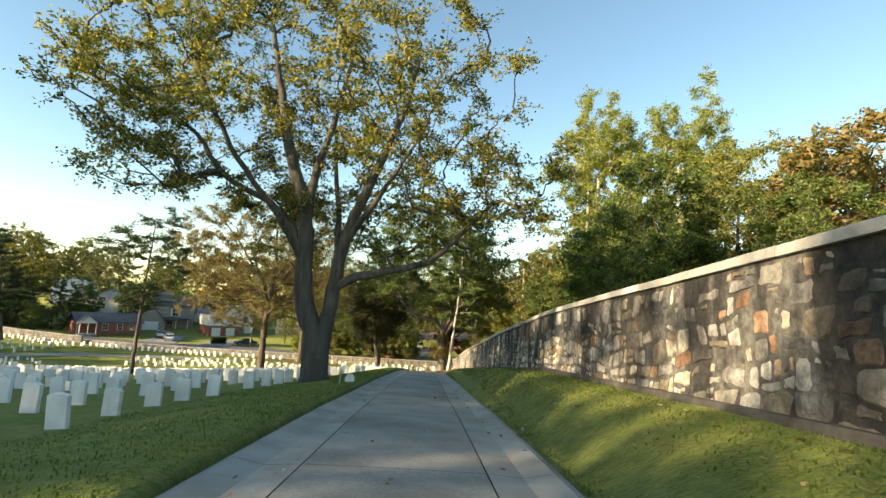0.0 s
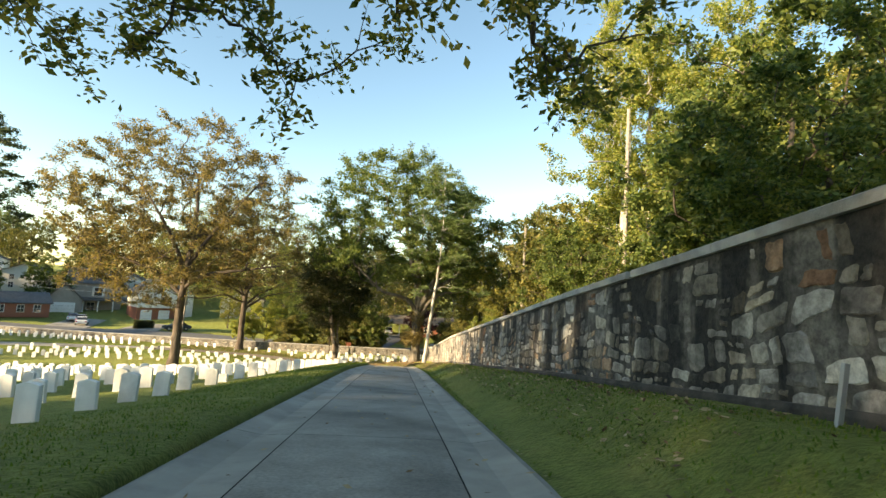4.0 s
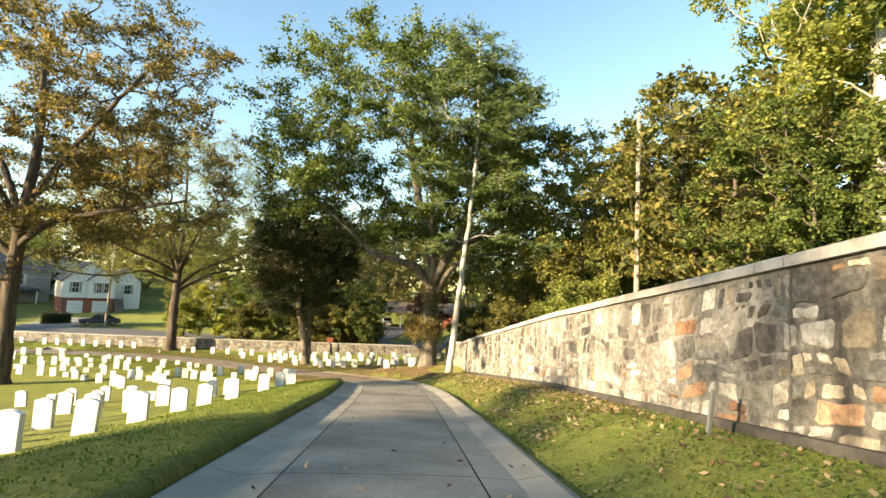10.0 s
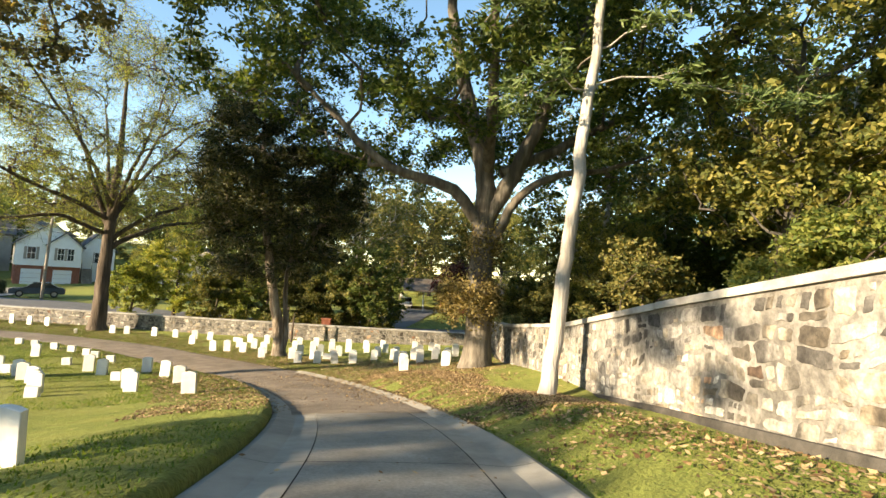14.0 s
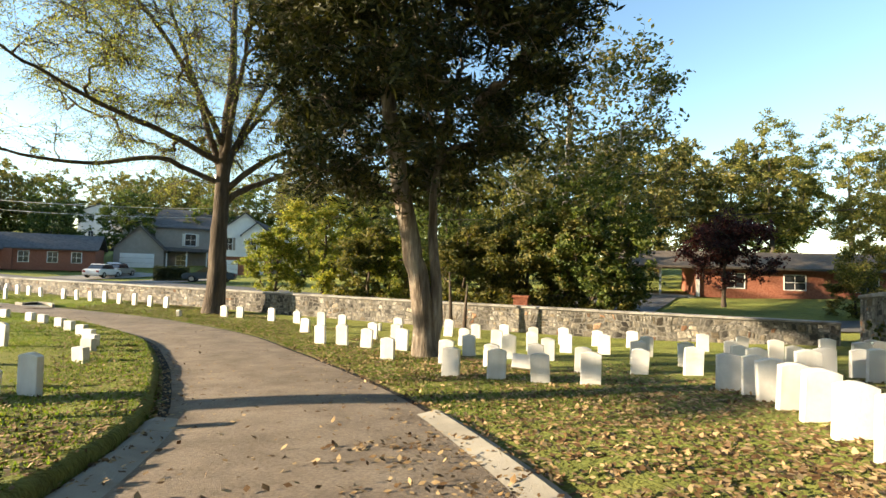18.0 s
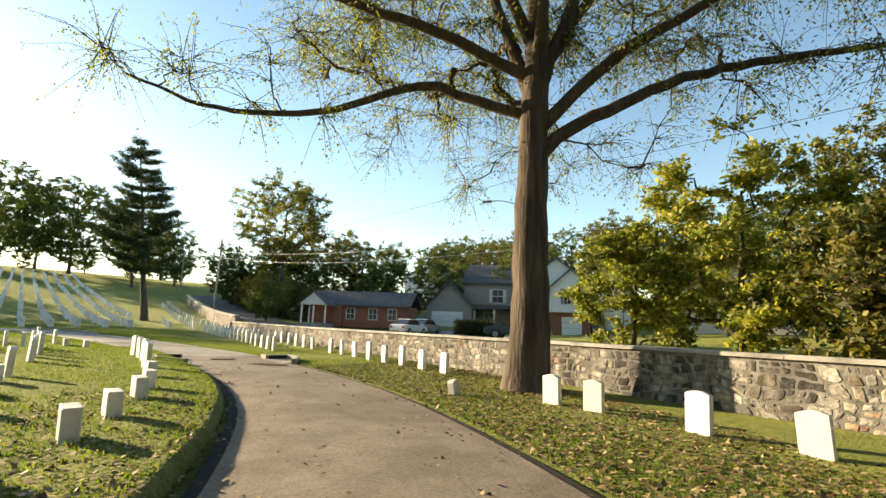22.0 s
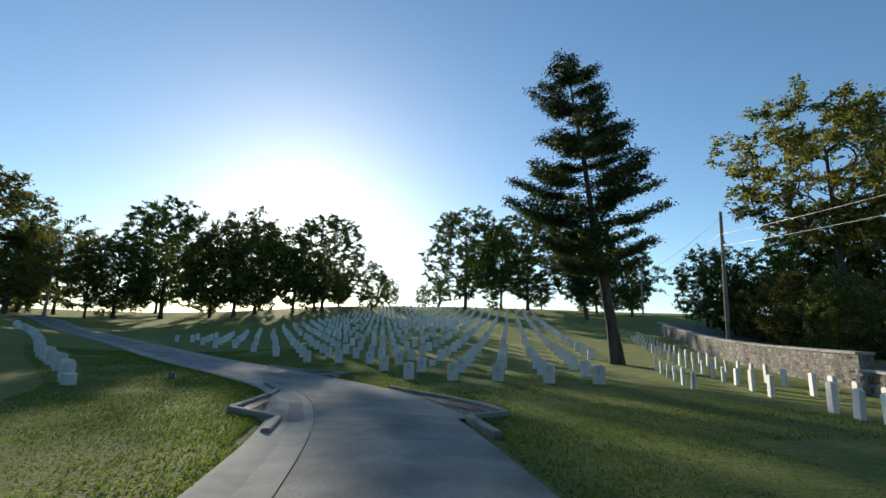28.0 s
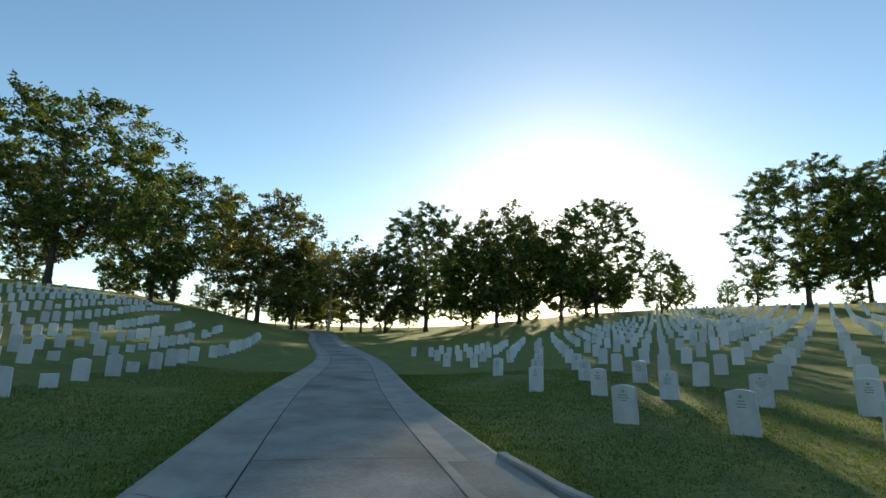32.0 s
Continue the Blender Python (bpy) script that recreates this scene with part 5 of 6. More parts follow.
scatter(6000, beside(s_at(-1.5, 46), s_at(-2.5, 66), -2.0, -4.2), 0.05, M["dry_leaf"], "fallen_leaves", "dry leaves over the grass below the wall")


def turf(name, count, pick, height, label):
    """Short blades of grass, each a narrow upright leaf."""
    rng = np.random.default_rng(count + 1)
    p = pick(rng, count)
    _, lat = road_at(p[:, 0], p[:, 1])
    p = p[np.abs(lat) > 1.99 * WIDTHS[road_at(p[:, 0], p[:, 1])[0]]]
    n = len(p)
    z = land(p[:, 0], p[:, 1])
    c = np.c_[p, z]
    w = rng.uniform(0, 6.283, n)
    side = np.stack([np.cos(w), np.sin(w), np.zeros(n)], 1) * rng.uniform(0.006, 0.014, (n, 1))
    tip = np.c_[rng.normal(0, 0.35, (n, 2)), np.ones(n)] * (height * rng.uniform(0.5, 1.5, (n, 1)))
    return tagged(quads(name, np.stack([c - side, c + side, c + tip + side * 0.3, c + tip - side * 0.3], 1), M["blade"]), label, "grass", kind="stuff")


turf("grass_verge", 60000, beside(0.0, s_at(-2, 64), 1.9, 6.0, 1.6), 0.026, "short green grass along the drive")
turf("grass_verge", 50000, beside(0.0, s_at(-2, 66), -1.9, -4.2, 1.3), 0.026, "short green grass on the bank below the wall")
turf("grass_verge", 90000, beside(s_at(-4, 70), s_at(-54, 81.5), 1.7, 8.0, 1.5), 0.028, "short grass inside the bend")
turf("grass_verge", 60000, beside(s_at(-8, 77), s_at(-54, 81.5), -1.7, -5.4, 1.2), 0.028, "short grass between drive and street wall")
turf("grass_verge", 90000, beside(s_at(-54, 81.5), s_at(-76, 58), -1.9, -10.0, 1.4), 0.028, "short mown grass beside the upper drive")
turf("grass_verge", 60000, beside(s_at(-54, 81.5), s_at(-76, 58), 1.9, 7.0, 1.5), 0.028, "short mown grass on the inner side of the drive")

# ---- headstones ----
def headstone_mesh(w=0.33, h=0.62, d=0.105, bury=0.3, flat=False):
    rise = 0.0 if flat else 0.045
    pts = [(-w / 2, -bury), (w / 2, -bury), (w / 2, h - rise)]
    if not flat:
        pts += [(w / 2 - w * i / 8, h - rise + rise * math.sin(math.pi * i / 8)) for i in range(1, 8)]
    pts.append((-w / 2, h - rise))
    bm = prism(pts, -d / 2, d / 2)
    edges = [e for e in bm.edges if abs(e.verts[0].co.y - e.verts[1].co.y) < 1e-6]
    bmesh.ops.bevel(bm, geom=edges, offset=0.009, segments=1, affect="EDGES")
    me = bpy.data.meshes.new("headstone")
    bm.to_mesh(me)
    bm.free()
    me.materials.append(M["marble"])
    return me


def carving_mesh(seed):
    """A carved emblem and lines of lettering too fine to read, as shallow bars."""
    r = random.Random(seed)
    bm = bmesh.new()
    bmesh.ops.create_circle(bm, cap_ends=True, segments=10, radius=0.026, matrix=Matrix.Translation((0, -0.0535, 0.52)) @ Matrix.Rotation(math.pi / 2, 4, "X"))
    z = 0.455
    for k in range(r.randint(3, 5)):
        w = r.uniform(0.10, 0.22)
        box(-w / 2, w / 2, -0.0545, -0.051, z - 0.009, z + 0.009, bm=bm)
        z -= 0.043
    me = bpy.data.meshes.new("inscription")
    bm.to_mesh(me)
    bm.free()
    me.materials.append(M["bars"])
    return me


STONES = [headstone_mesh(0.38, 0.64, 0.11), headstone_mesh(0.37, 0.59, 0.11), headstone_mesh(0.385, 0.7, 0.11), headstone_mesh(0.34, 0.33, 0.17, flat=True), headstone_mesh(0.41, 0.69, 0.115)]
CARVED = [carving_mesh(k) for k in range(4)]
PLOT = []
rs = random.Random(8)


def plot(x, y, yaw, group, kind=None, keep=1.0):
    if rs.random() > keep or math.hypot(x + 25.4, y - 92) < 1.0 or math.hypot(x + 10.6, y - 85.2) < 0.9:
        return
    PLOT.append((x, y, yaw, group, kind))


def row_by_road(offset, s0, s1, step, yaw, group, kind=None, keep=0.97):
    s = s0
    while s < s1:
        p, n = along(s)
        x, y = p[0] + n[0] * offset, p[1] + n[1] * offset
        if all((x - q[0]) ** 2 + (y - q[1]) ** 2 > 1.0 for q in PLOT[-400:]):
            plot(x + rs.uniform(-0.06, 0.06), y + rs.uniform(-0.06, 0.06), yaw(p, n) if callable(yaw) else yaw, group, kind, keep)
        s += step


# the field inside the drive: down the slope, then round the bend
S0 = s_at(-0.5, 6)
for k in range(14):
    x, y = -6.85 - 2.22 * k, 6.1 + 0.5 * (k % 3)
    while y < 61.5 - 0.4 * k:
        jx = 0.05 * max(0.0, y - 45)
        plot(x + jx + rs.uniform(-0.1, 0.1), y + rs.uniform(-0.12, 0.12), 0, "headstones in the field", keep=0.93)
        y += 1.56
for s, kind in ((87.9, 0), (90.4, 3), (92.2, 0), (95.5, 0), (97.7, 0), (102.3, 3), (104.2, 3), (105.4, 3), (107.4, 3), (109.2, 3), (110.9, 3), (112.1, 3), (114.1, 3), (115.4, 3), (117.6, 3), (119.8, 0), (120.7, 0), (121.9, 0), (123.2, 0), (124.4, 0), (131.1, 3), (133.6, 3), (134.9, 0), (135.9, 0), (137.3, 0)):
    row_by_road(float(np.interp(s, [85, 102, 110, 124, 137], [3.8, 3.4, 3.0, 2.8, 3.4])), s, s + 0.1, 1, 8, "headstones inside the bend", kind, 1.0)
for k in range(1, 5):
    row_by_road(2.9 + 2.3 * k, s_at(-6, 73.5), s_at(-49, 83.2), 1.45, 8, "headstones inside the bend", None, 0.86)
for off in (6.4, 9.5, 11.6, 14.0):
    row_by_road(off, s_at(-63.2, 75.8), s_at(-90, 36), 1.42, 168, "headstones on the slope", None, 0.86)
for k in range(5):
    row_by_road(17.0 + 3.0 * k, s_at(-66, 71), s_at(-100, 20), 1.6, 168, "headstones on the slope")
# under the cedar, between drive and street wall
for y, seen, x1 in ((81.55, (-8.4, -7.43, -6.5, -5.6), -1.6), (83.5, (-10.9, -9.2, -8.1, -7.0, -5.9), 1.2), (85.6, (-14.5, -13.7, -12.7, -11.55, -9.3), 1.8), (88.0, (-16.85, -13.85, -12.9, -11.4), 2.2), (90.6, (-23.54, -22.6, -20.72, -19.24, -17.9, -16.9, -15.05, -14.1, -12.95), 2.4)):
    for x in seen:
        plot(x + rs.uniform(-0.03, 0.03), y + rs.uniform(-0.08, 0.08), 6, "headstones under the cedar")
    x = seen[-1] + 1.15
    while x < x1:
        plot(x + rs.uniform(-0.05, 0.05), y + rs.uniform(-0.08, 0.08), 6, "headstones under the cedar", keep=0.88)
        x += 1.15
for k in range(7):
    plot(-0.9 + 0.06 * k, 78.4 + 0.95 * k, 6, "headstones under the oak")
for k in range(6):
    plot(-2.73 - 0.05 * k, 76.95 + 0.82 * k, 6, "headstones under the oak")
# along the street wall
for y, x0, x1, st in ((91.85, -29.02, -38.0, 1.24), (91.85, -39.9, -66, 1.2), (90.1, -40.2, -62, 1.1), (90.0, -64.5, -100, 1.6), (92.2, -68, -104, 1.6), (88.2, -66, -74, 1.5)):
    x = x0
    while x > x1:
        plot(x, y + 0.02 * (-x - 40) * (y < 91), -8, "headstones along the street wall")
        x -= st
# the large plot on the hill
cols = [-66.35 - 3.3 * i for i in range(30)]
for i, x in enumerate(cols):
    for j in range(-10, 12):
        y = 66.95 + 1.78 * j + 0.1 * (x + 76.4) + rs.uniform(-0.08, 0.08)
        lat = float(road_at([x], [y])[1][0])
        if lat > (-3.8 if y > 78 else -4.6) or y > 86.6 - 0.03 * (x + 66) or math.hypot(x + 76.6, y - 87.5) < 1.2:
            continue
        plot(x + rs.uniform(-0.12, 0.12), y, 92, "headstones on the hill", keep=0.95)
pz = land([p[0] for p in PLOT], [p[1] for p in PLOT])
_i, _l = road_at([p[0] for p in PLOT], [p[1] for p in PLOT])
reach = np.abs(_l) + 50.0 * (ROAD_S[_i] > s_at(-80, 52))
close = set(np.argsort(reach)[:300].tolist())
far_v, far_f = [], []
stone_arrays = []
for me in STONES:
    v = np.empty(len(me.vertices) * 3, np.float32)
    me.vertices.foreach_get("co", v)
    stone_arrays.append((v.reshape(-1, 3), [tuple(p.vertices) for p in me.polygons]))
for i, (x, y, yaw, group, kind) in enumerate(PLOT):
    if kind is None and group == "headstones along the street wall":
        kind = rs.choice((0, 0, 1, 2))
    elif kind is None and group == "headstones on the slope":
        kind = rs.choice((1, 1, 1, 0, 3))
    k = kind if kind is not None else 3 if rs.random() < (0.3 if group == "headstones inside the bend" and x > -32 else 0.1 if group == "headstones in the field" else 0.02) else rs.choice((0, 0, 0, 1, 2, 0, 1))
    if group == "headstones on the hill" and k < 3 and kind is None:
        k = 4
    m = pose(x, y, float(pz[i]) - 0.02, rs.gauss(0, 1.6), rs.gauss(0, 1.6), yaw + rs.gauss(0, 2.5))
    if i in close:
        ob = new("headstone", STONES[k])
        ob.matrix_world = m
        words = "short square-topped marble marker standing in grass" if k == 3 else "white marble headstone with a rounded top standing in grass"
        tagged(ob, words, "headstone", group)
        if k != 3 and group == "headstones on the hill":
            c = new("inscription", CARVED[i % 4])
            c.parent = ob
            c.location = (0, -0.0055 if k == 4 else -0.003, {1: -0.03, 2: 0.05, 4: 0.06}.get(k, 0.02))
    else:
        v, f = stone_arrays[k]
        a = np.array(m)
        o = len(far_v)
        far_v.extend((v @ a[:3, :3].T + a[:3, 3]).tolist())
        far_f.extend(tuple(q + o for q in face) for face in f)
M["marble_far"] = material("headstone_marble_far", [(0.64, 0.63, 0.60), (0.76, 0.75, 0.72), (0.84, 0.83, 0.80)], 0.6, 0.65, 0.1, 30, island=0.5)
tagged(raw("distant_headstones", far_v, far_f, M["marble_far"]), "rows of white marble headstones across the grass slopes", "headstones", kind="stuff")
# odd stones by the drive
b = part("leaning_marker", prism([(-0.11, -0.2), (0.11, -0.2), (0.1, 0.27), (0.04, 0.31), (-0.08, 0.3), (-0.11, 0.26)], -0.07, 0.07), M["marble"])
b.matrix_world = pose(-25.33, 89.52, ground(-25.33, 89.52), 4, 12, -70)
tagged(b, "short leaning white marble marker beside the shade tree", "marker stone")
b = part("corner_marker", prism([(-0.17, -0.2), (0.17, -0.2), (0.13, 0.2), (0.06, 0.26), (-0.1, 0.26), (-0.16, 0.16)], -0.12, 0.12), M["marble"])
b.location = (-3.1, 17.8, ground(-3.1, 17.8))
tagged(b, "small white stone section marker at the grass edge", "marker stone")
b = part("fallen_headstone", box(-0.33, 0.33, -0.17, 0.17, 0, 0.11, 0.01), M["marble"])
b.matrix_world = pose(-7.15, 83.2, ground(-7.15, 83.2) + 0.18, 62, 4, 12)
tagged(b, "white marble headstone lying tilted on the grass", "headstone")

# ---- street, drives ----
def slab_on_land(name, poly, mat, label, lift=0.03, step=1.6):
    """A paved patch that follows the ground inside a four-cornered outline."""
    a, b, c, d = [np.array(p, float) for p in poly]
    n = max(2, int(max(np.linalg.norm(b - a), np.linalg.norm(c - d)) / step))
    m = max(2, int(max(np.linalg.norm(d - a), np.linalg.norm(c - b)) / step))
    pts = np.array([(a + (b - a) * i / n) * (1 - j / m) + (d + (c - d) * i / n) * (j / m) for i in range(n + 1) for j in range(m + 1)])
    z = land(pts[:, 0], pts[:, 1]) + lift
    f = [(i * (m + 1) + j, (i + 1) * (m + 1) + j, (i + 1) * (m + 1) + j + 1, i * (m + 1) + j + 1) for i in range(n) for j in range(m)]
    return tagged(raw(name, np.c_[pts, z].tolist(), f, mat), label, "road", kind="structure")


slab_on_land("street_1", [(40, 106.5), (-40, 104.5), (-40, 99.2), (40, 101)], M["street"], "grey asphalt street beyond the low wall", 0.06)
slab_on_land("street_2", [(-40, 104.5), (-125, 103.5), (-125, 98.4), (-40, 99.2)], M["street"], "grey asphalt street beyond the low wall", 0.06)
slab_on_land("driveway_1", [(-47, 116), (-53, 118), (-50, 104.3), (-43.5, 104.3)], M["concrete"], "pale concrete driveway before the white house", 0.08)
slab_on_land("driveway_2", [(-60, 118), (-66, 118), (-62, 104), (-55, 104)], M["concrete"], "pale concrete driveway with parked cars", 0.08)
slab_on_land("driveway_3", [(-1, 121), (-8, 121), (-11, 105), (-4, 105.5)], M["street"], "grey driveway leading to a carport", 0.08)


# ---- houses ----
def thing(name, x, y, rot, label, category, z=None):
    ob = tagged(new(name), label, category)
    ob.matrix_world = pose(x, y, ground(x, y) if z is None else z, 0, 0, rot)
    return ob


def window(parent, x, y, z, w, h, side="front", shutters=None, bars=True):
    """A sash window on a wall that faces -y (front) or +x (right)."""
    turn = Matrix.Translation((x, y, z)) @ (Matrix.Rotation(math.pi / 2, 4, "Z") if side == "right" else Matrix.Identity(4))
    bm = bmesh.new()
    for x0, x1, z0, z1 in ((-w / 2 - 0.07, -w / 2, -0.07, h + 0.07), (w / 2, w / 2 + 0.07, -0.07, h + 0.07), (-w / 2, w / 2, -0.07, 0), (-w / 2, w / 2, h, h + 0.07)):
        box(x0, x1, -0.06, 0.05, z0, z1, bm=bm)
    if bars:
        box(-w / 2, w / 2, -0.035, 0.0, h * 0.5 - 0.025, h * 0.5 + 0.025, bm=bm)
        box(-0.02, 0.02, -0.03, 0.0, 0, h, bm=bm)
    f = part("window", bm, M["white"], parent, "white window frame")
    f.matrix_local = turn
    g = part("pane", box(-w / 2, w / 2, -0.018, -0.006, 0, h), M["glass"], f, "dark reflecting glass")
    if shutters:
        for s in (-1, 1):
            bm = bmesh.new()
            c = s * (w / 2 + 0.07 + 0.19)
            box(c - 0.18, c + 0.18, -0.045, 0.0, -0.05, h + 0.05, bm=bm)
            for k in range(8):
                box(c - 0.14, c + 0.14, -0.056, -0.045, h * (k + 0.15) / 8, h * (k + 0.7) / 8, bm=bm)
            part("shutter", bm, M[shutters], f, "louvred shutter")
    return f


def gable_roof(parent, x0, x1, y0, y1, z, rise, axis, mat, over=0.4, thick=0.16, name="roof"):
    """A pitched roof with overhang; the ridge runs along x or y."""
    bm = bmesh.new()
    if axis == "y":
        c, half = (x0 + x1) / 2, (x1 - x0) / 2
        k = rise / half
        pts = [(x0 - over, z - over * k), (c, z + rise), (x1 + over, z - over * k), (x1 + over, z - over * k + thick), (c, z + rise + thick), (x0 - over, z - over * k + thick)]
        prism(pts, y0 - over, y1 + over, bm)
    else:
        c, half = (y0 + y1) / 2, (y1 - y0) / 2
        k = rise / half
        pts = [(y0 - over, z - over * k), (c, z + rise), (y1 + over, z - over * k), (y1 + over, z - over * k + thick), (c, z + rise + thick), (y0 - over, z - over * k + thick)]
        prism(pts, x0 - over, x1 + over, bm)
        bmesh.ops.rotate(bm, cent=(0, 0, 0), matrix=Matrix(((0, 1, 0), (1, 0, 0), (0, 0, 1))), verts=bm.verts[:])
        bmesh.ops.recalc_face_normals(bm, faces=bm.faces[:])
    return part(name, bm, mat, parent)


def siding(bm, x0, x1, y, z0, z1, gable=0.0, step=0.19):
    """Lapped boards on a wall that faces -y."""
    z = z0
    while z < z1 + gable - 0.02:
        if z < z1:
            a, b = x0, x1
        else:
            t = (z - z1) / gable
            a, b = x0 + (x1 - x0) * t / 2, x1 - (x1 - x0) * t / 2
        if b - a > 0.2:
            v = [bm.verts.new(p) for p in ((a, y - 0.03, z), (b, y - 0.03, z), (b, y - 0.004, z + step), (a, y - 0.004, z + step), (a, y, z), (b, y, z))]
            bm.faces.new((v[0], v[1], v[2], v[3]))
            bm.faces.new((v[4], v[5], v[1], v[0]))
        z += step


def body(parent, x0, x1, y0, y1, z0, z1, mat, gable=0.0, axis="y", boards=None):
    bm = box(x0, x1, y0, y1, z0, z1)
    if gable:
        if axis == "y":
            prism([(x0, z1), (x1, z1), ((x0 + x1) / 2, z1 + gable)], y0, y1, bm)
        else:
            g = prism([(y0, z1), (y1, z1), ((y0 + y1) / 2, z1 + gable)], x0, x1)
            bmesh.ops.rotate(g, cent=(0, 0, 0), matrix=Matrix(((0, 1, 0), (1, 0, 0), (0, 0, 1))), verts=g.verts[:])
            tmp = bpy.data.meshes.new("tmp")
            g.to_mesh(tmp)
            g.free()
            bm.from_mesh(tmp)
            bpy.data.meshes.remove(tmp)
        bmesh.ops.recalc_face_normals(bm, faces=bm.faces[:])
    ob = part("wall", bm, mat, parent)
    if boards:
        b2 = bmesh.new()
        siding(b2, x0, x1, y0, z0 + 0.02, z1, gable if axis == "y" else 0)
        part("siding", b2, boards, parent, "lapped boards")
    return ob


def garage_door(parent, x, y, w, h):
    d = new("garage_door")
    d.parent = parent
    for k in range(4):
        p = part("panel", box(x - w / 2, x + w / 2, y - 0.05, y + 0.02, h * k / 4 + 0.01, h * (k + 1) / 4 - 0.012, 0.012), M["white"], d)
    return d


def post(parent, x, y, z0, z1, r, mat, name="post"):
    return part(name, box(x - r, x + r, y - r, y + r, z0, z1, 0.01), mat, parent)


# white two-storey house with two garage doors
h = thing("white_house", -56.43, 127.07, 41, "white two-storey house with twin gables over garage doors", "house", z=-9.1)
h.scale = (0.84, 0.84, 1.13)
body(h, -4.2, 4.2, -4.5, 5.5, 0, 2.5, M["brick"])
body(h, -4.3, 4.3, -4.7, 5.6, 2.5, 5.1, M["cream"], 2.6, "y", M["white"])
gable_roof(h, -4.3, 4.3, -4.7, 5.6, 5.1, 2.6, "y", M["shingle"])
body(h, -0.4, 4.1, -5.2, -4.7, 2.5, 5.1, M["cream"], 1.5, "y", M["white"])
gable_roof(h, -0.4, 4.1, -5.2, -3.5, 5.1, 1.5, "y", M["shingle"], 0.3, name="gable_roof")
garage_door(h, -2.1, -4.5, 2.5, 2.1)
garage_door(h, 1.9, -4.5, 2.5, 2.1)
window(h, -2.3, -4.74, 3.3, 1.0, 1.4, shutters="taupe")
window(h, 1.4, -5.24, 3.3, 0.8, 1.4, shutters="taupe")
window(h, 2.7, -5.24, 3.3, 0.8, 1.4)
body(h, 4.3, 9.3, -2.2, 5.6, 0, 5.0, M["cream"], 2.0, "y", M["white"])
gable_roof(h, 4.3, 9.3, -2.2, 5.6, 5.0, 2.0, "y", M["shingle"], name="wing_roof")
window(h, 6.9, -2.24, 3.2, 1.1, 1.3, shutters="taupe")
stairs = new("porch_stair")
stairs.parent = h
for k in range(8):
    part("step", box(4.5, 5.9, -5.4 + 0.3 * k, -5.05 + 0.3 * k, 0, 0.3 * (k + 1)), M["pole_wood"], stairs)
for s in (4.5, 5.9):
    for k in range(9):
        post(stairs, s, -5.3 + 0.3 * k, 0.3 * k, 0.3 * k + 1.1, 0.035, M["pole_wood"], "baluster")
post(h, 5.9, -3.2, 2.4, 4.6, 0.07, M["white"])

# taupe house with a brown gabled garage wing
h = thing("taupe_house", -74.2, 129.8, 42, "large taupe house with dark roof, brick porch and garage wing", "house", z=-8.9)
h.scale = (0.98, 0.98, 1.24)
body(h, -1.5, 8.0, -4.5, 6, 0, 5.6, M["taupe"], 2.4, "x")
gable_roof(h, -1.5, 8.0, -4.5, 6, 5.6, 2.4, "x", M["shingle"])
body(h, -6.2, 0.2, -7.5, 3, 0, 2.7, M["taupe"], 2.6, "y")
gable_roof(h, -6.2, 0.2, -7.5, 3, 2.7, 2.6, "y", M["shingle_brown"], name="garage_roof")
garage_door(h, -3.2, -7.5, 4.4, 2.2)
window(h, 3.4, -4.52, 3.4, 1.5, 1.4, shutters="cream")
part("porch_roof", prism([(0.0, 2.6), (6.4, 2.6), (6.2, 2.95), (0.0, 3.1)], -7.0, -4.4), M["shingle"], h)
for x in (0.5, 3.2, 6.0):
    post(h, x, -6.7, 0, 2.6, 0.09, M["white"])
window(h, 2.2, -4.52, 0.9, 1.4, 1.3)

# brick bungalow with a white gabled porch
h = thing("brick_bungalow", -74.8, 111.6, 48, "low red-brick bungalow with dark roof and white gabled porch", "house", z=-8.7)
body(h, -6.2, 6.2, -3.2, 3.8, 0, 2.7, M["brick"])
gable_roof(h, -6.2, 6.2, -3.2, 3.8, 2.7, 1.7, "x", M["shingle"])
for x in (-0.9, 1.9, 4.3):
    window(h, x, -3.22, 1.0, 0.95, 1.25)
body(h, -6.2, -3.0, -6.0, -3.2, 2.5, 2.62, M["white"], 1.35, "y", M["white"])
gable_roof(h, -6.2, -3.0, -6.0, -2.0, 2.62, 1.35, "y", M["shingle"], 0.3, 0.12, name="porch_roof")
part("porch_floor", box(-6.3, -2.9, -6.1, -3.2, -0.5, 0.35), M["kerb"], h)
for x, y in ((-6.05, -5.85), (-3.15, -5.85), (-4.6, -5.85), (-6.05, -3.5)):
    post(h, x, y, 0.35, 2.5, 0.08, M["white"])
body(h, -2.9, -1.9, -3.6, -3.2, 0, 2.5, M["brick"])

# low brick house with a carport
h = thing("brick_ranch_house", 6.5, 124.5, 4, "low red-brick ranch house with wide eaves and a carport", "house", z=-8.7)
body(h, -6.5, 12, -3.5, 4, 0, 2.6, M["brick"])
gable_roof(h, -12.5, 12, -3.8, 4.2, 2.7, 1.3, "x", M["shingle_brown"], 0.6)
for x, y in ((-12.2, -3.5), (-9.4, -3.5), (-12.2, 3.8)):
    post(h, x, y, 0, 2.6, 0.09, M["white"])
part("carport_slab", box(-12.6, -6.5, -3.8, 4, -0.6, 0.06), M["kerb"], h)
post(h, -6.35, -3.55, 0, 2.6, 0.14, M["white"], "downpipe")
for x in (-3.5, 1.0, 6.0):
    window(h, x, -3.52, 0.9, 1.5, 1.2)

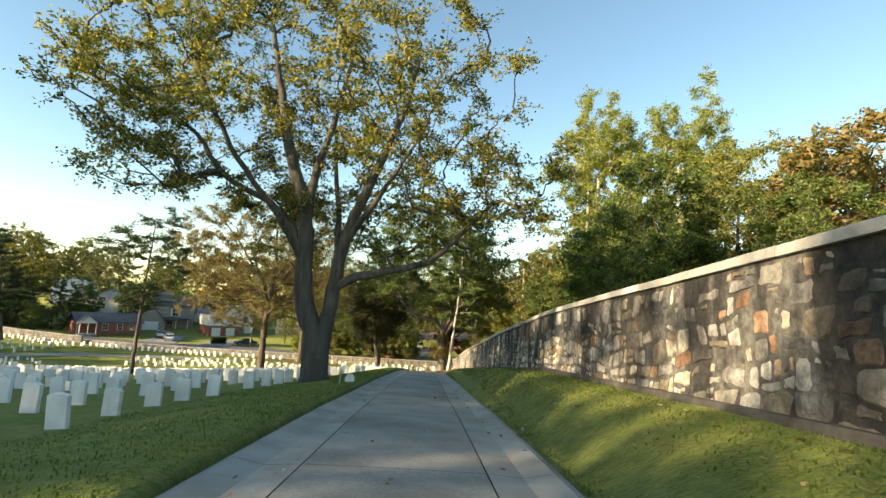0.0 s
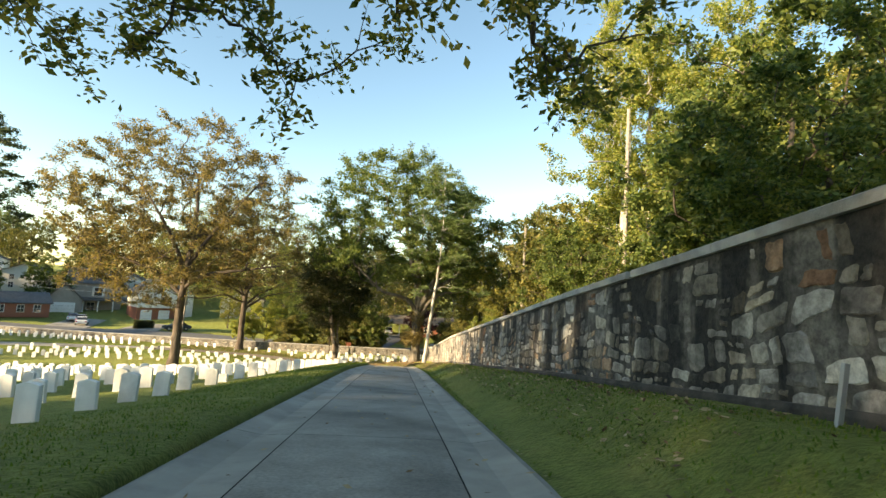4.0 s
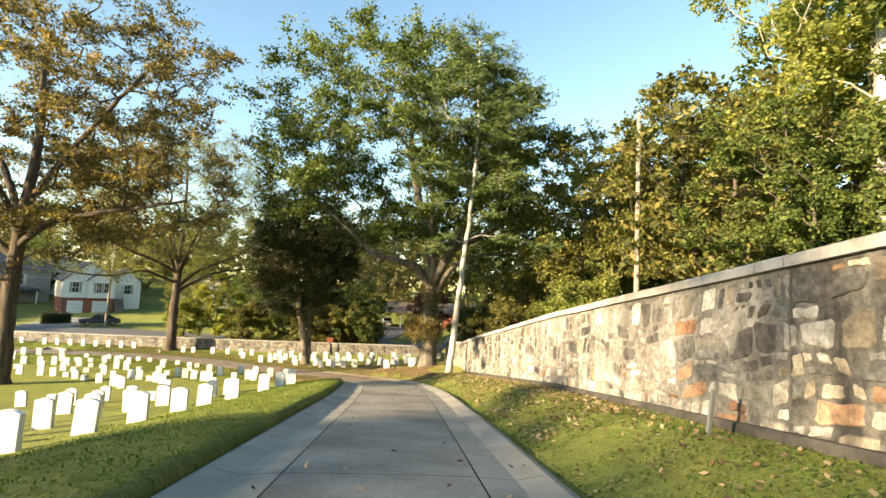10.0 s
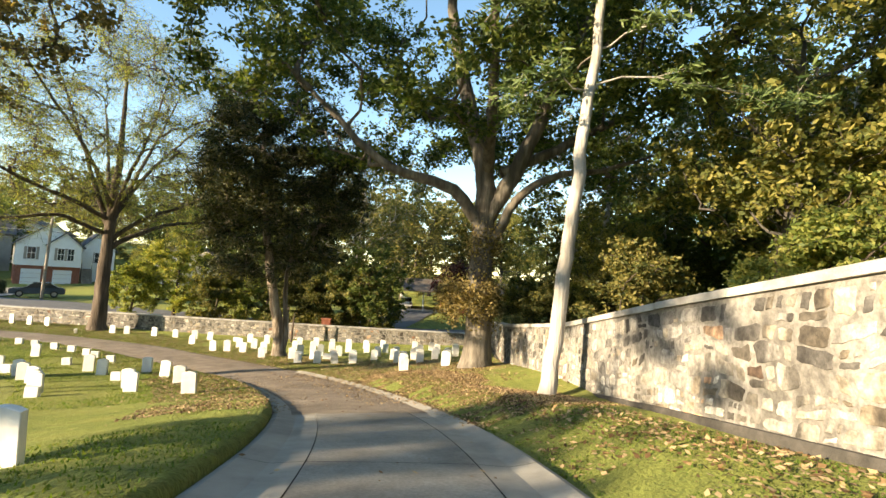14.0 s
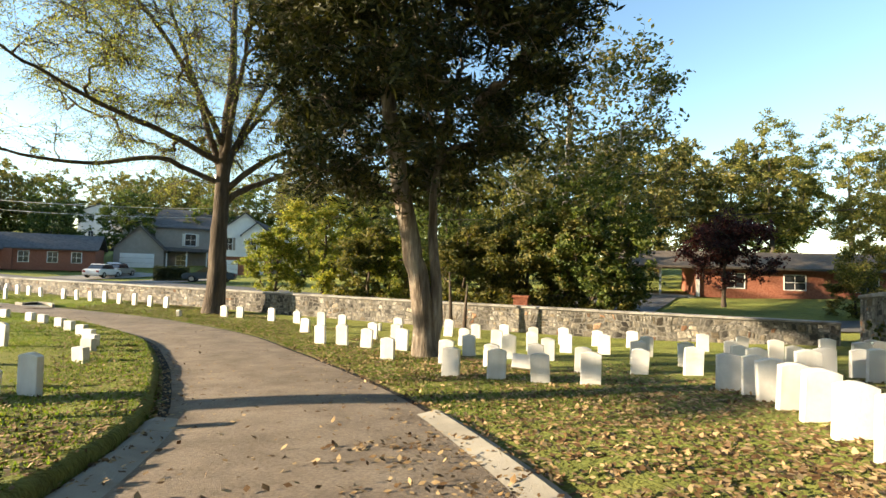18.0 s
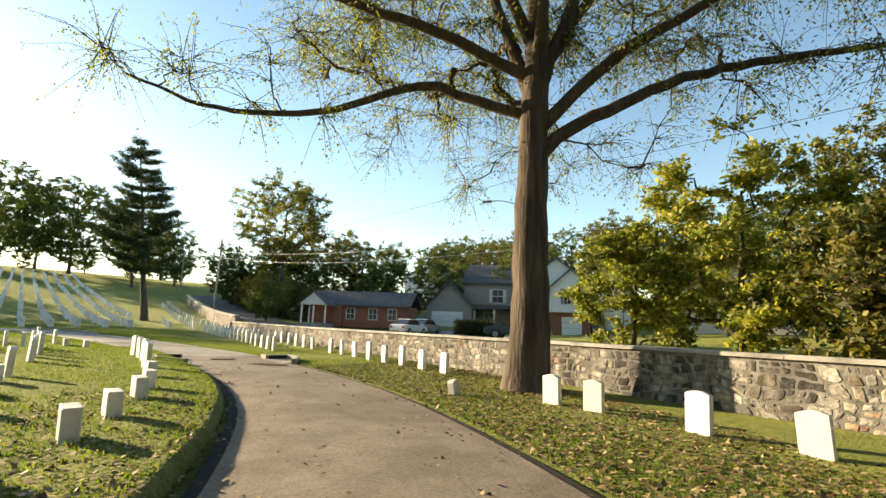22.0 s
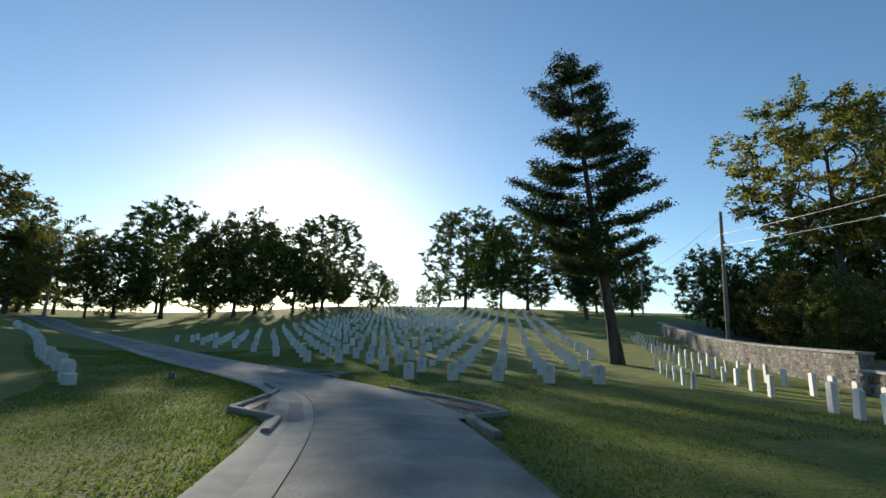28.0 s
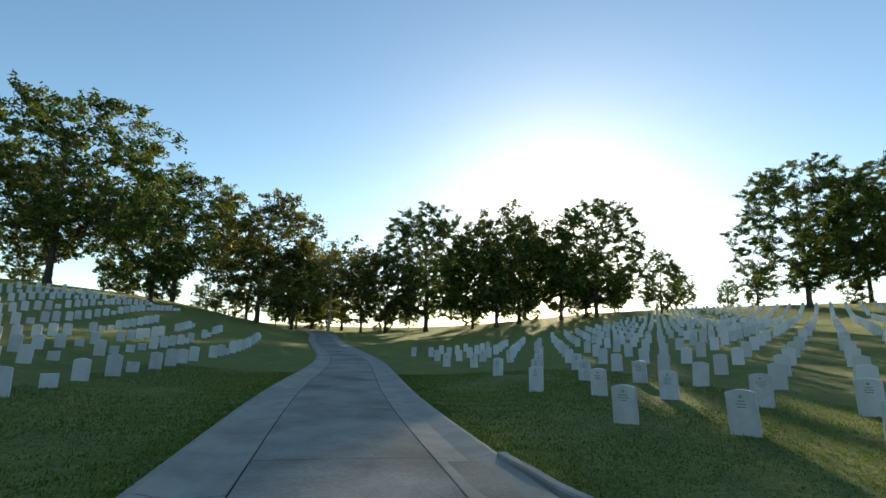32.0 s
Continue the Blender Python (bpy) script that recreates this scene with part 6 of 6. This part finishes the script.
# pale houses further off
for x, y, rot, w, d, ht, m, words in ((-78, 131, 30, 8, 8, 6.2, "white", "pale two-storey house behind the bungalow"), (-92, 140, 25, 9, 8, 6.0, "cream", "cream house far up the street"), (-70, 142, 20, 9, 8, 6.5, "white", "white house far behind the others"), (-106, 143, 30, 10, 8, 7.5, "white", "white gabled house on rising ground"), (-40, 136, 15, 9, 8, 5.6, "cream", "cream house half hidden by trees")):
    h = thing("distant_house", x, y, rot, words, "house")
    body(h, -w / 2, w / 2, -d / 2, d / 2, -0.5, ht - 1.6, M[m], 1.9, "y", M[m])
    gable_roof(h, -w / 2, w / 2, -d / 2, d / 2, ht - 1.6, 1.9, "y", M["shingle"])
    for k in (-0.25, 0.25):
        window(h, w * k, -d / 2 - 0.02, ht - 3.4, 0.9, 1.2)
        window(h, w * k, -d / 2 - 0.02, 0.8, 0.9, 1.2)

# brick pillar and hedge beside the street
p = thing("brick_pillar", -9.9, 95.4, 4, "short red-brick gate pillar behind the low wall", "pillar")
for k in range(17):
    part("brick_course", box(-0.34, 0.34, -0.34, 0.34, k * 0.088, k * 0.088 + 0.076, 0.006), M["brick"], p)
part("cap", box(-0.4, 0.4, -0.4, 0.4, 1.5, 1.6, 0.02), M["brick"], p)
hd = thing("hedge", -47.6, 107.8, 45, "clipped dark green hedge at the lawn's edge", "hedge")
rng_h = np.random.default_rng(6)
hp = np.stack([rng_h.uniform(-1.55, 1.55, 3000), rng_h.uniform(-0.7, 0.7, 3000), rng_h.uniform(0.05, 1.4, 3000)], 1)
quads("foliage", leaf_quads(rng_h, np.asarray(hp)[rng_h.integers(0, len(hp), 12000)] + rng_h.normal(0, 0.06, (12000, 3)), 0.06), M["leaf_cedar"], hd)
raw("stem", *tube_arrays([(np.array([(x, 0, -0.1), (x, 0.05, 0.9)]), np.array([0.05, 0.02])) for x in np.linspace(-1.35, 1.35, 7)], 6), M["bark_brown"], hd)


# ---- cars ----
def car(x, y, rot, paint, label, z=None):
    c = thing("car", x, y, rot, label, "car", z=(ground(x, y) + 0.09) if z is None else z)
    lower = [(-2.2, 0.32), (2.15, 0.3), (2.22, 0.62), (2.05, 0.78), (1.05, 0.9), (-1.75, 0.95), (-2.2, 0.86), (-2.26, 0.5)]
    bm = prism(lower, -0.86, 0.86)
    bmesh.ops.bevel(bm, geom=[e for e in bm.edges], offset=0.06, segments=2, affect="EDGES")
    part("body", bm, M[paint], c, smooth=False)
    upper = [(1.1, 0.88), (0.35, 1.38), (-0.95, 1.42), (-1.75, 0.93)]
    bm = prism(upper, -0.72, 0.72)
    bmesh.ops.bevel(bm, geom=bm.edges[:], offset=0.05, segments=2, affect="EDGES")
    part("window_glass", bm, M["glass"], c)
    bm = prism([(0.42, 1.37), (0.3, 1.43), (-0.95, 1.47), (-1.08, 1.4)], -0.7, 0.7)
    part("roof", bm, M[paint], c)
    for px, py in ((1.35, -0.8), (1.35, 0.8), (-1.35, -0.8), (-1.35, 0.8)):
        w = new("wheel")
        w.parent = c
        w.location = (px, py, 0.31)
        bm = bmesh.new()
        bmesh.ops.create_cone(bm, cap_ends=True, segments=20, radius1=0.32, radius2=0.32, depth=0.2, matrix=Matrix.Rotation(math.pi / 2, 4, "X"))
        part("tyre", bm, M["tyre"], w)
        bm = bmesh.new()
        bmesh.ops.create_cone(bm, cap_ends=True, segments=16, radius1=0.2, radius2=0.18, depth=0.215, matrix=Matrix.Rotation(math.pi / 2, 4, "X"))
        part("rim", bm, M["metal"], w)
    for s in (-1, 1):
        part("headlight", box(2.1, 2.2, s * 0.6 - 0.16, s * 0.6 + 0.16, 0.58, 0.72, 0.02), M["glass"], c)
        part("tail_light", box(-2.27, -2.18, s * 0.66 - 0.12, s * 0.66 + 0.12, 0.6, 0.8, 0.02), M["red_lamp"], c)
    return c


car(-41.4, 106.6, 217, "paint_blue", "steel-blue car parked at the street before the white house")
car(-58.6, 108.5, 118, "paint_white", "white car parked on the driveway beside the bungalow")
car(-61.0, 112.0, 118, "paint_silver", "silver car parked on the driveway")
car(-63.4, 113.5, 118, "paint_silver", "silver car parked near the garage wing")
car(-5.0, 123.5, 92, "paint_white", "pale car parked under the carport")


# ---- poles, lamps, wires ----
def pole(x, y, h, label, arm=None, lean=(0, 0), box_at=None, r=0.15):
    p = thing("utility_pole", x, y, 0, label, "utility pole")
    pts = np.array([(0, 0, -1.2), (lean[0] * 0.5, lean[1] * 0.5, h / 2), (lean[0], lean[1], h)], float)
    raw("shaft", *tube_arrays([(pts, np.array([r, r * 0.85, r * 0.68]))], 12), M["pole_wood"], p, smooth=True)
    if arm:
        dx, dy, z = arm
        a = np.array([(lean[0] * z / h, lean[1] * z / h, z - 0.3), (dx * 0.5, dy * 0.5, z + 0.05), (dx, dy, z)], float)
        raw("lamp_arm", *tube_arrays([(catmull(a, 0.2), np.full(len(catmull(a, 0.2)), 0.03))], 7), M["metal"], p, smooth=True)
        bm = box(-0.32, 0.32, -0.12, 0.12, -0.09, 0.05, 0.05)
        lamp = part("lamp_head", bm, M["metal"], p, "grey street lamp head")
        lamp.matrix_local = pose(dx, dy, z, 0, 4, math.degrees(math.atan2(dy, dx)))
    if box_at:
        bm = bmesh.new()
        bmesh.ops.create_cone(bm, cap_ends=True, segments=14, radius1=0.2, radius2=0.2, depth=0.75)
        t = part("transformer", bm, M["metal"], p, smooth=False)
        t.location = (0.3, 0, box_at)
    return p


def wire(a, b, sag, label, mat="cable", r=0.013):
    t = np.linspace(0, 1, 25)
    pts = np.outer(1 - t, a) + np.outer(t, b)
    pts[:, 2] -= sag * 4 * t * (1 - t)
    return tagged(raw("overhead_wire", *tube_arrays([(pts, np.full(25, r))], 5), M[mat], smooth=True), label, "wire")


ZA, ZB, ZC, ZD = ground(10.1, 63.3), ground(14.2, 49.8), ground(-85.4, 94.9), ground(-39.8, 105.1)
pole(10.1, 63.3, 7.4 - ZA, "weathered wooden utility pole behind the stone wall")
pole(14.2, 49.8, 14.4 - ZB, "tall pale wooden pole with a street lamp arm", arm=(-2.4, 0.3, 12.0 - ZB - 1.6), r=0.17)
pole(-85.4, 95.6, 1.9 - ZC, "wooden utility pole beside the far street wall", lean=(0.5, 0))
pole(-39.8, 105.1, 2.0 - ZD, "wooden utility pole with a street lamp over the street", arm=(-1.3, -1.7, 9.0), box_at=9.3, lean=(0.25, 0.1))
pole(-34, 95.6 + 5.2, 0.1, "cut-off wooden post stub beside the street", r=0.08)
pole(10.6, 102.5, 9, "wooden utility pole beside the street", box_at=7.2)
wire((-85.2, 95.5, 0.3), (-39.6, 105.2, -2.3), 0.7, "overhead cable along the street, painted pale for the sunlight on it", "cable_pale", 0.017)
wire((-85.2, 95.5, -0.5), (-39.6, 105.2, -3.1), 0.8, "overhead cable along the street, painted pale for the sunlight on it", "cable_pale", 0.015)
wire((-39.6, 105.2, 1.7), (-85.2, 95.5, 1.4), 0.9, "thin dark overhead power line")
wire((-39.6, 105.2, 1.7), (10.6, 102.5, -1.0), 0.9, "thin dark overhead power line")
wire((-39.6, 105.2, -2.3), (10.6, 102.5, -3.0), 0.9, "thin dark overhead cable", "cable", 0.02)
wire((-85.2, 95.5, 1.4), (-130, 97, 4.5), 0.6, "thin dark overhead power line")
wire((-85.2, 95.5, 0.3), (-130, 97, 3.6), 0.6, "overhead cable on the hill street", "cable_pale", 0.02)
pole(-130, 97, 9, "wooden utility pole far up the street")


# ---- storm drains ----
def drain(label, line, back, end, tall=0.11):
    """A kerb inlet: the kerb swings out from the drive to a corner, turns back to the drive's edge and runs on; a sunk floor lies inside."""
    d = tagged(new("storm_drain"), label, "storm drain")

    def place(x, y, dz):
        return (x, y, float(ROAD[int(road_at([x], [y])[0][0]), 2]) + dz)

    def sweep(name, pts, wide, z0, z1, mat):
        q = np.array([place(x, y, 0.0) for x, y in pts])
        t = np.gradient(q[:, :2], axis=0)
        t /= np.linalg.norm(t, axis=1)[:, None]
        u = np.stack([-t[:, 1], t[:, 0]], 1)
        vs, fs = [], []
        for c, w in zip(q, u):
            for o, z in ((-wide / 2, z0), (-wide / 2, z1 - 0.02), (-wide / 2 + 0.02, z1), (wide / 2 - 0.02, z1), (wide / 2, z1 - 0.02), (wide / 2, z0)):
                vs.append((c[0] + w[0] * o, c[1] + w[1] * o, c[2] + z))
        for k in range(len(q) - 1):
            fs += [(6 * k + m, 6 * k + (m + 1) % 6, 6 * k + 6 + (m + 1) % 6, 6 * k + 6 + m) for m in range(6)]
        e = 6 * (len(q) - 1)
        fs += [(5, 4, 3, 2, 1, 0), tuple(e + m for m in range(6))]
        return raw(name, vs, fs, mat, d)

    curve = catmull(np.array(line, float), 0.25)
    corner = curve[-1]
    sweep("kerb", curve, 0.14, -0.25, tall, M["kerb"])
    sweep("kerb", np.linspace(corner, back, 5), 0.14, -0.25, tall, M["kerb"])
    sweep("kerb", np.linspace(back, end, 5), 0.14, -0.25, tall - 0.01, M["kerb"])
    # the floor of the pocket; the slot under the kerb's corner is only painted dark
    inner = []
    for x, y in [back, end, *curve[::-1]]:
        k, side = road_at([x], [y])
        inner.append((x - ROAD_LEFT[int(k[0])][0] * math.copysign(max(0.0, abs(side[0]) - 0.9), side[0]), y - ROAD_LEFT[int(k[0])][1] * math.copysign(max(0.0, abs(side[0]) - 0.9), side[0])))
    sunk = [place(x, y, 0.022) for x, y in [*curve, back]] + [place(x, y, 0.008) for x, y in inner]
    mid = np.mean(np.array(sunk), axis=0)
    raw("apron", sunk + [tuple(mid)], [(k, (k + 1) % len(sunk), len(sunk)) for k in range(len(sunk))], M["concrete"], d)
    inward = unit(mid[:2] - (corner + np.array(back)) / 2)
    # Solid near-black strip: the shade inside the opening, put into its colour.
    sweep("mouth", np.linspace(corner * 0.94 + np.array(back) * 0.06, corner * 0.06 + np.array(back) * 0.94, 4) + inward * 0.085, 0.05, -0.1, tall - 0.035, M["dark"])
    a, b = np.array(back) * 0.35 + corner * 0.65, curve[int(len(curve) * 0.62)]
    slot = np.array([place(*p, z) for p, z in ((corner * 0.8 + mid[:2] * 0.2, 0.05), (a, 0.045), (b, 0.045))])
    raw("leaf_silt", [tuple(slot[0]), tuple(slot[1]), tuple(mid * 0.6 + slot[0] * 0.4 + np.array([0, 0, 0.008])), tuple(slot[2])], [(0, 1, 2, 3)], M["silt"], d, "black wet leaves and silt")
    return d


drain("concrete storm drain inlet set into the grass edge", [(-33.5, 85.55), (-33.95, 85.3), (-34.55, 84.95), (-35.1, 84.87), (-35.62, 84.85)], (-35.68, 85.66), (-36.3, 85.6), 0.19)
drain("concrete storm drain inlet on the wall side of the drive", [(-33.5, 88.8), (-34.2, 89.15), (-34.8, 89.36), (-35.3, 89.38), (-35.7, 89.3)], (-35.48, 88.5), (-36.1, 88.5), 0.16)
drain("concrete storm drain inlet with a curving kerb", [(-61.6, 75.6), (-60.4, 76.7), (-59.0, 77.4), (-57.5, 77.9), (-56.1, 78.35)], (-55.45, 79.75), (-54.2, 80.3))
drain("concrete storm drain inlet with a long curving kerb", [(-62.8, 79.2), (-61.7, 80.2), (-60.4, 81.6), (-59.0, 82.8), (-58.0, 83.35)], (-57.1, 82.75), (-55.4, 83.5))
drain("concrete storm drain inlet beside the upper drive", [(-69.3, 70.9), (-68.5, 72.3), (-67.95, 73.7), (-68.0, 74.7), (-68.15, 75.65)], (-66.75, 75.25), (-65.7, 76.1))
for x, y, r, words in ((-35.2, 86.9, 0.42, "round cast-iron manhole cover in the drive"),):
    bm = bmesh.new()
    bmesh.ops.create_cone(bm, cap_ends=True, segments=28, radius1=r, radius2=r, depth=0.03)
    for k in range(5):
        box(-r * 0.7, r * 0.7, -0.02 + (k - 2) * 0.13, 0.02 + (k - 2) * 0.13, 0.014, 0.022, bm=bm)
    ob = tagged(part("manhole_cover", bm, M["iron"]), words, "manhole cover")
    ob.location = (x, y, ROAD[int(road_at([x], [y])[0][0]), 2] + 0.045)
gr = thing("drain_grate", -32.95, 87.75, 32, "rusty iron mesh grate set flush in the asphalt", "drain grate", z=float(ROAD[int(road_at([-32.8], [87.8])[0][0]), 2]) + 0.032)
for k in range(15):
    part("bar", box(-0.49 + k * 0.07 - 0.018, -0.49 + k * 0.07 + 0.018, -0.34, 0.34, 0, 0.012), M["rust"], gr)
for k in range(9):
    part("cross_bar", box(-0.52, 0.52, -0.32 + k * 0.08 - 0.016, -0.32 + k * 0.08 + 0.016, -0.002, 0.009), M["rust"], gr)
part("frame", box(-0.56, 0.56, -0.38, 0.38, -0.03, -0.004), M["silt"], gr)
for x, y, hh, words in ((-61.9, 71.9, 0.24, "small dark leaning stone marker in the grass"),):
    pp = part("dark_marker", prism([(-0.1, -0.2), (0.1, -0.2), (0.075, hh - 0.05), (0.03, hh), (-0.05, hh - 0.01), (-0.08, hh - 0.06)], -0.06, 0.06), M["stone_grey"])
    pp.matrix_world = pose(x, y, ground(x, y), 4, 5, 70)
    tagged(pp, words, "marker stone")
for x, y in ((-3.2, 16.4), (3.0, 19.8), (2.2, 44.5)):
    pp = part("marker_post", box(-0.025, 0.025, -0.02, 0.02, -0.2, 0.5, 0.006), M["metal"])
    pp.matrix_world = pose(x, y, ground(x, y), 3, 5, 0)
    tagged(pp, "thin pale marker stake in the grass", "stake")
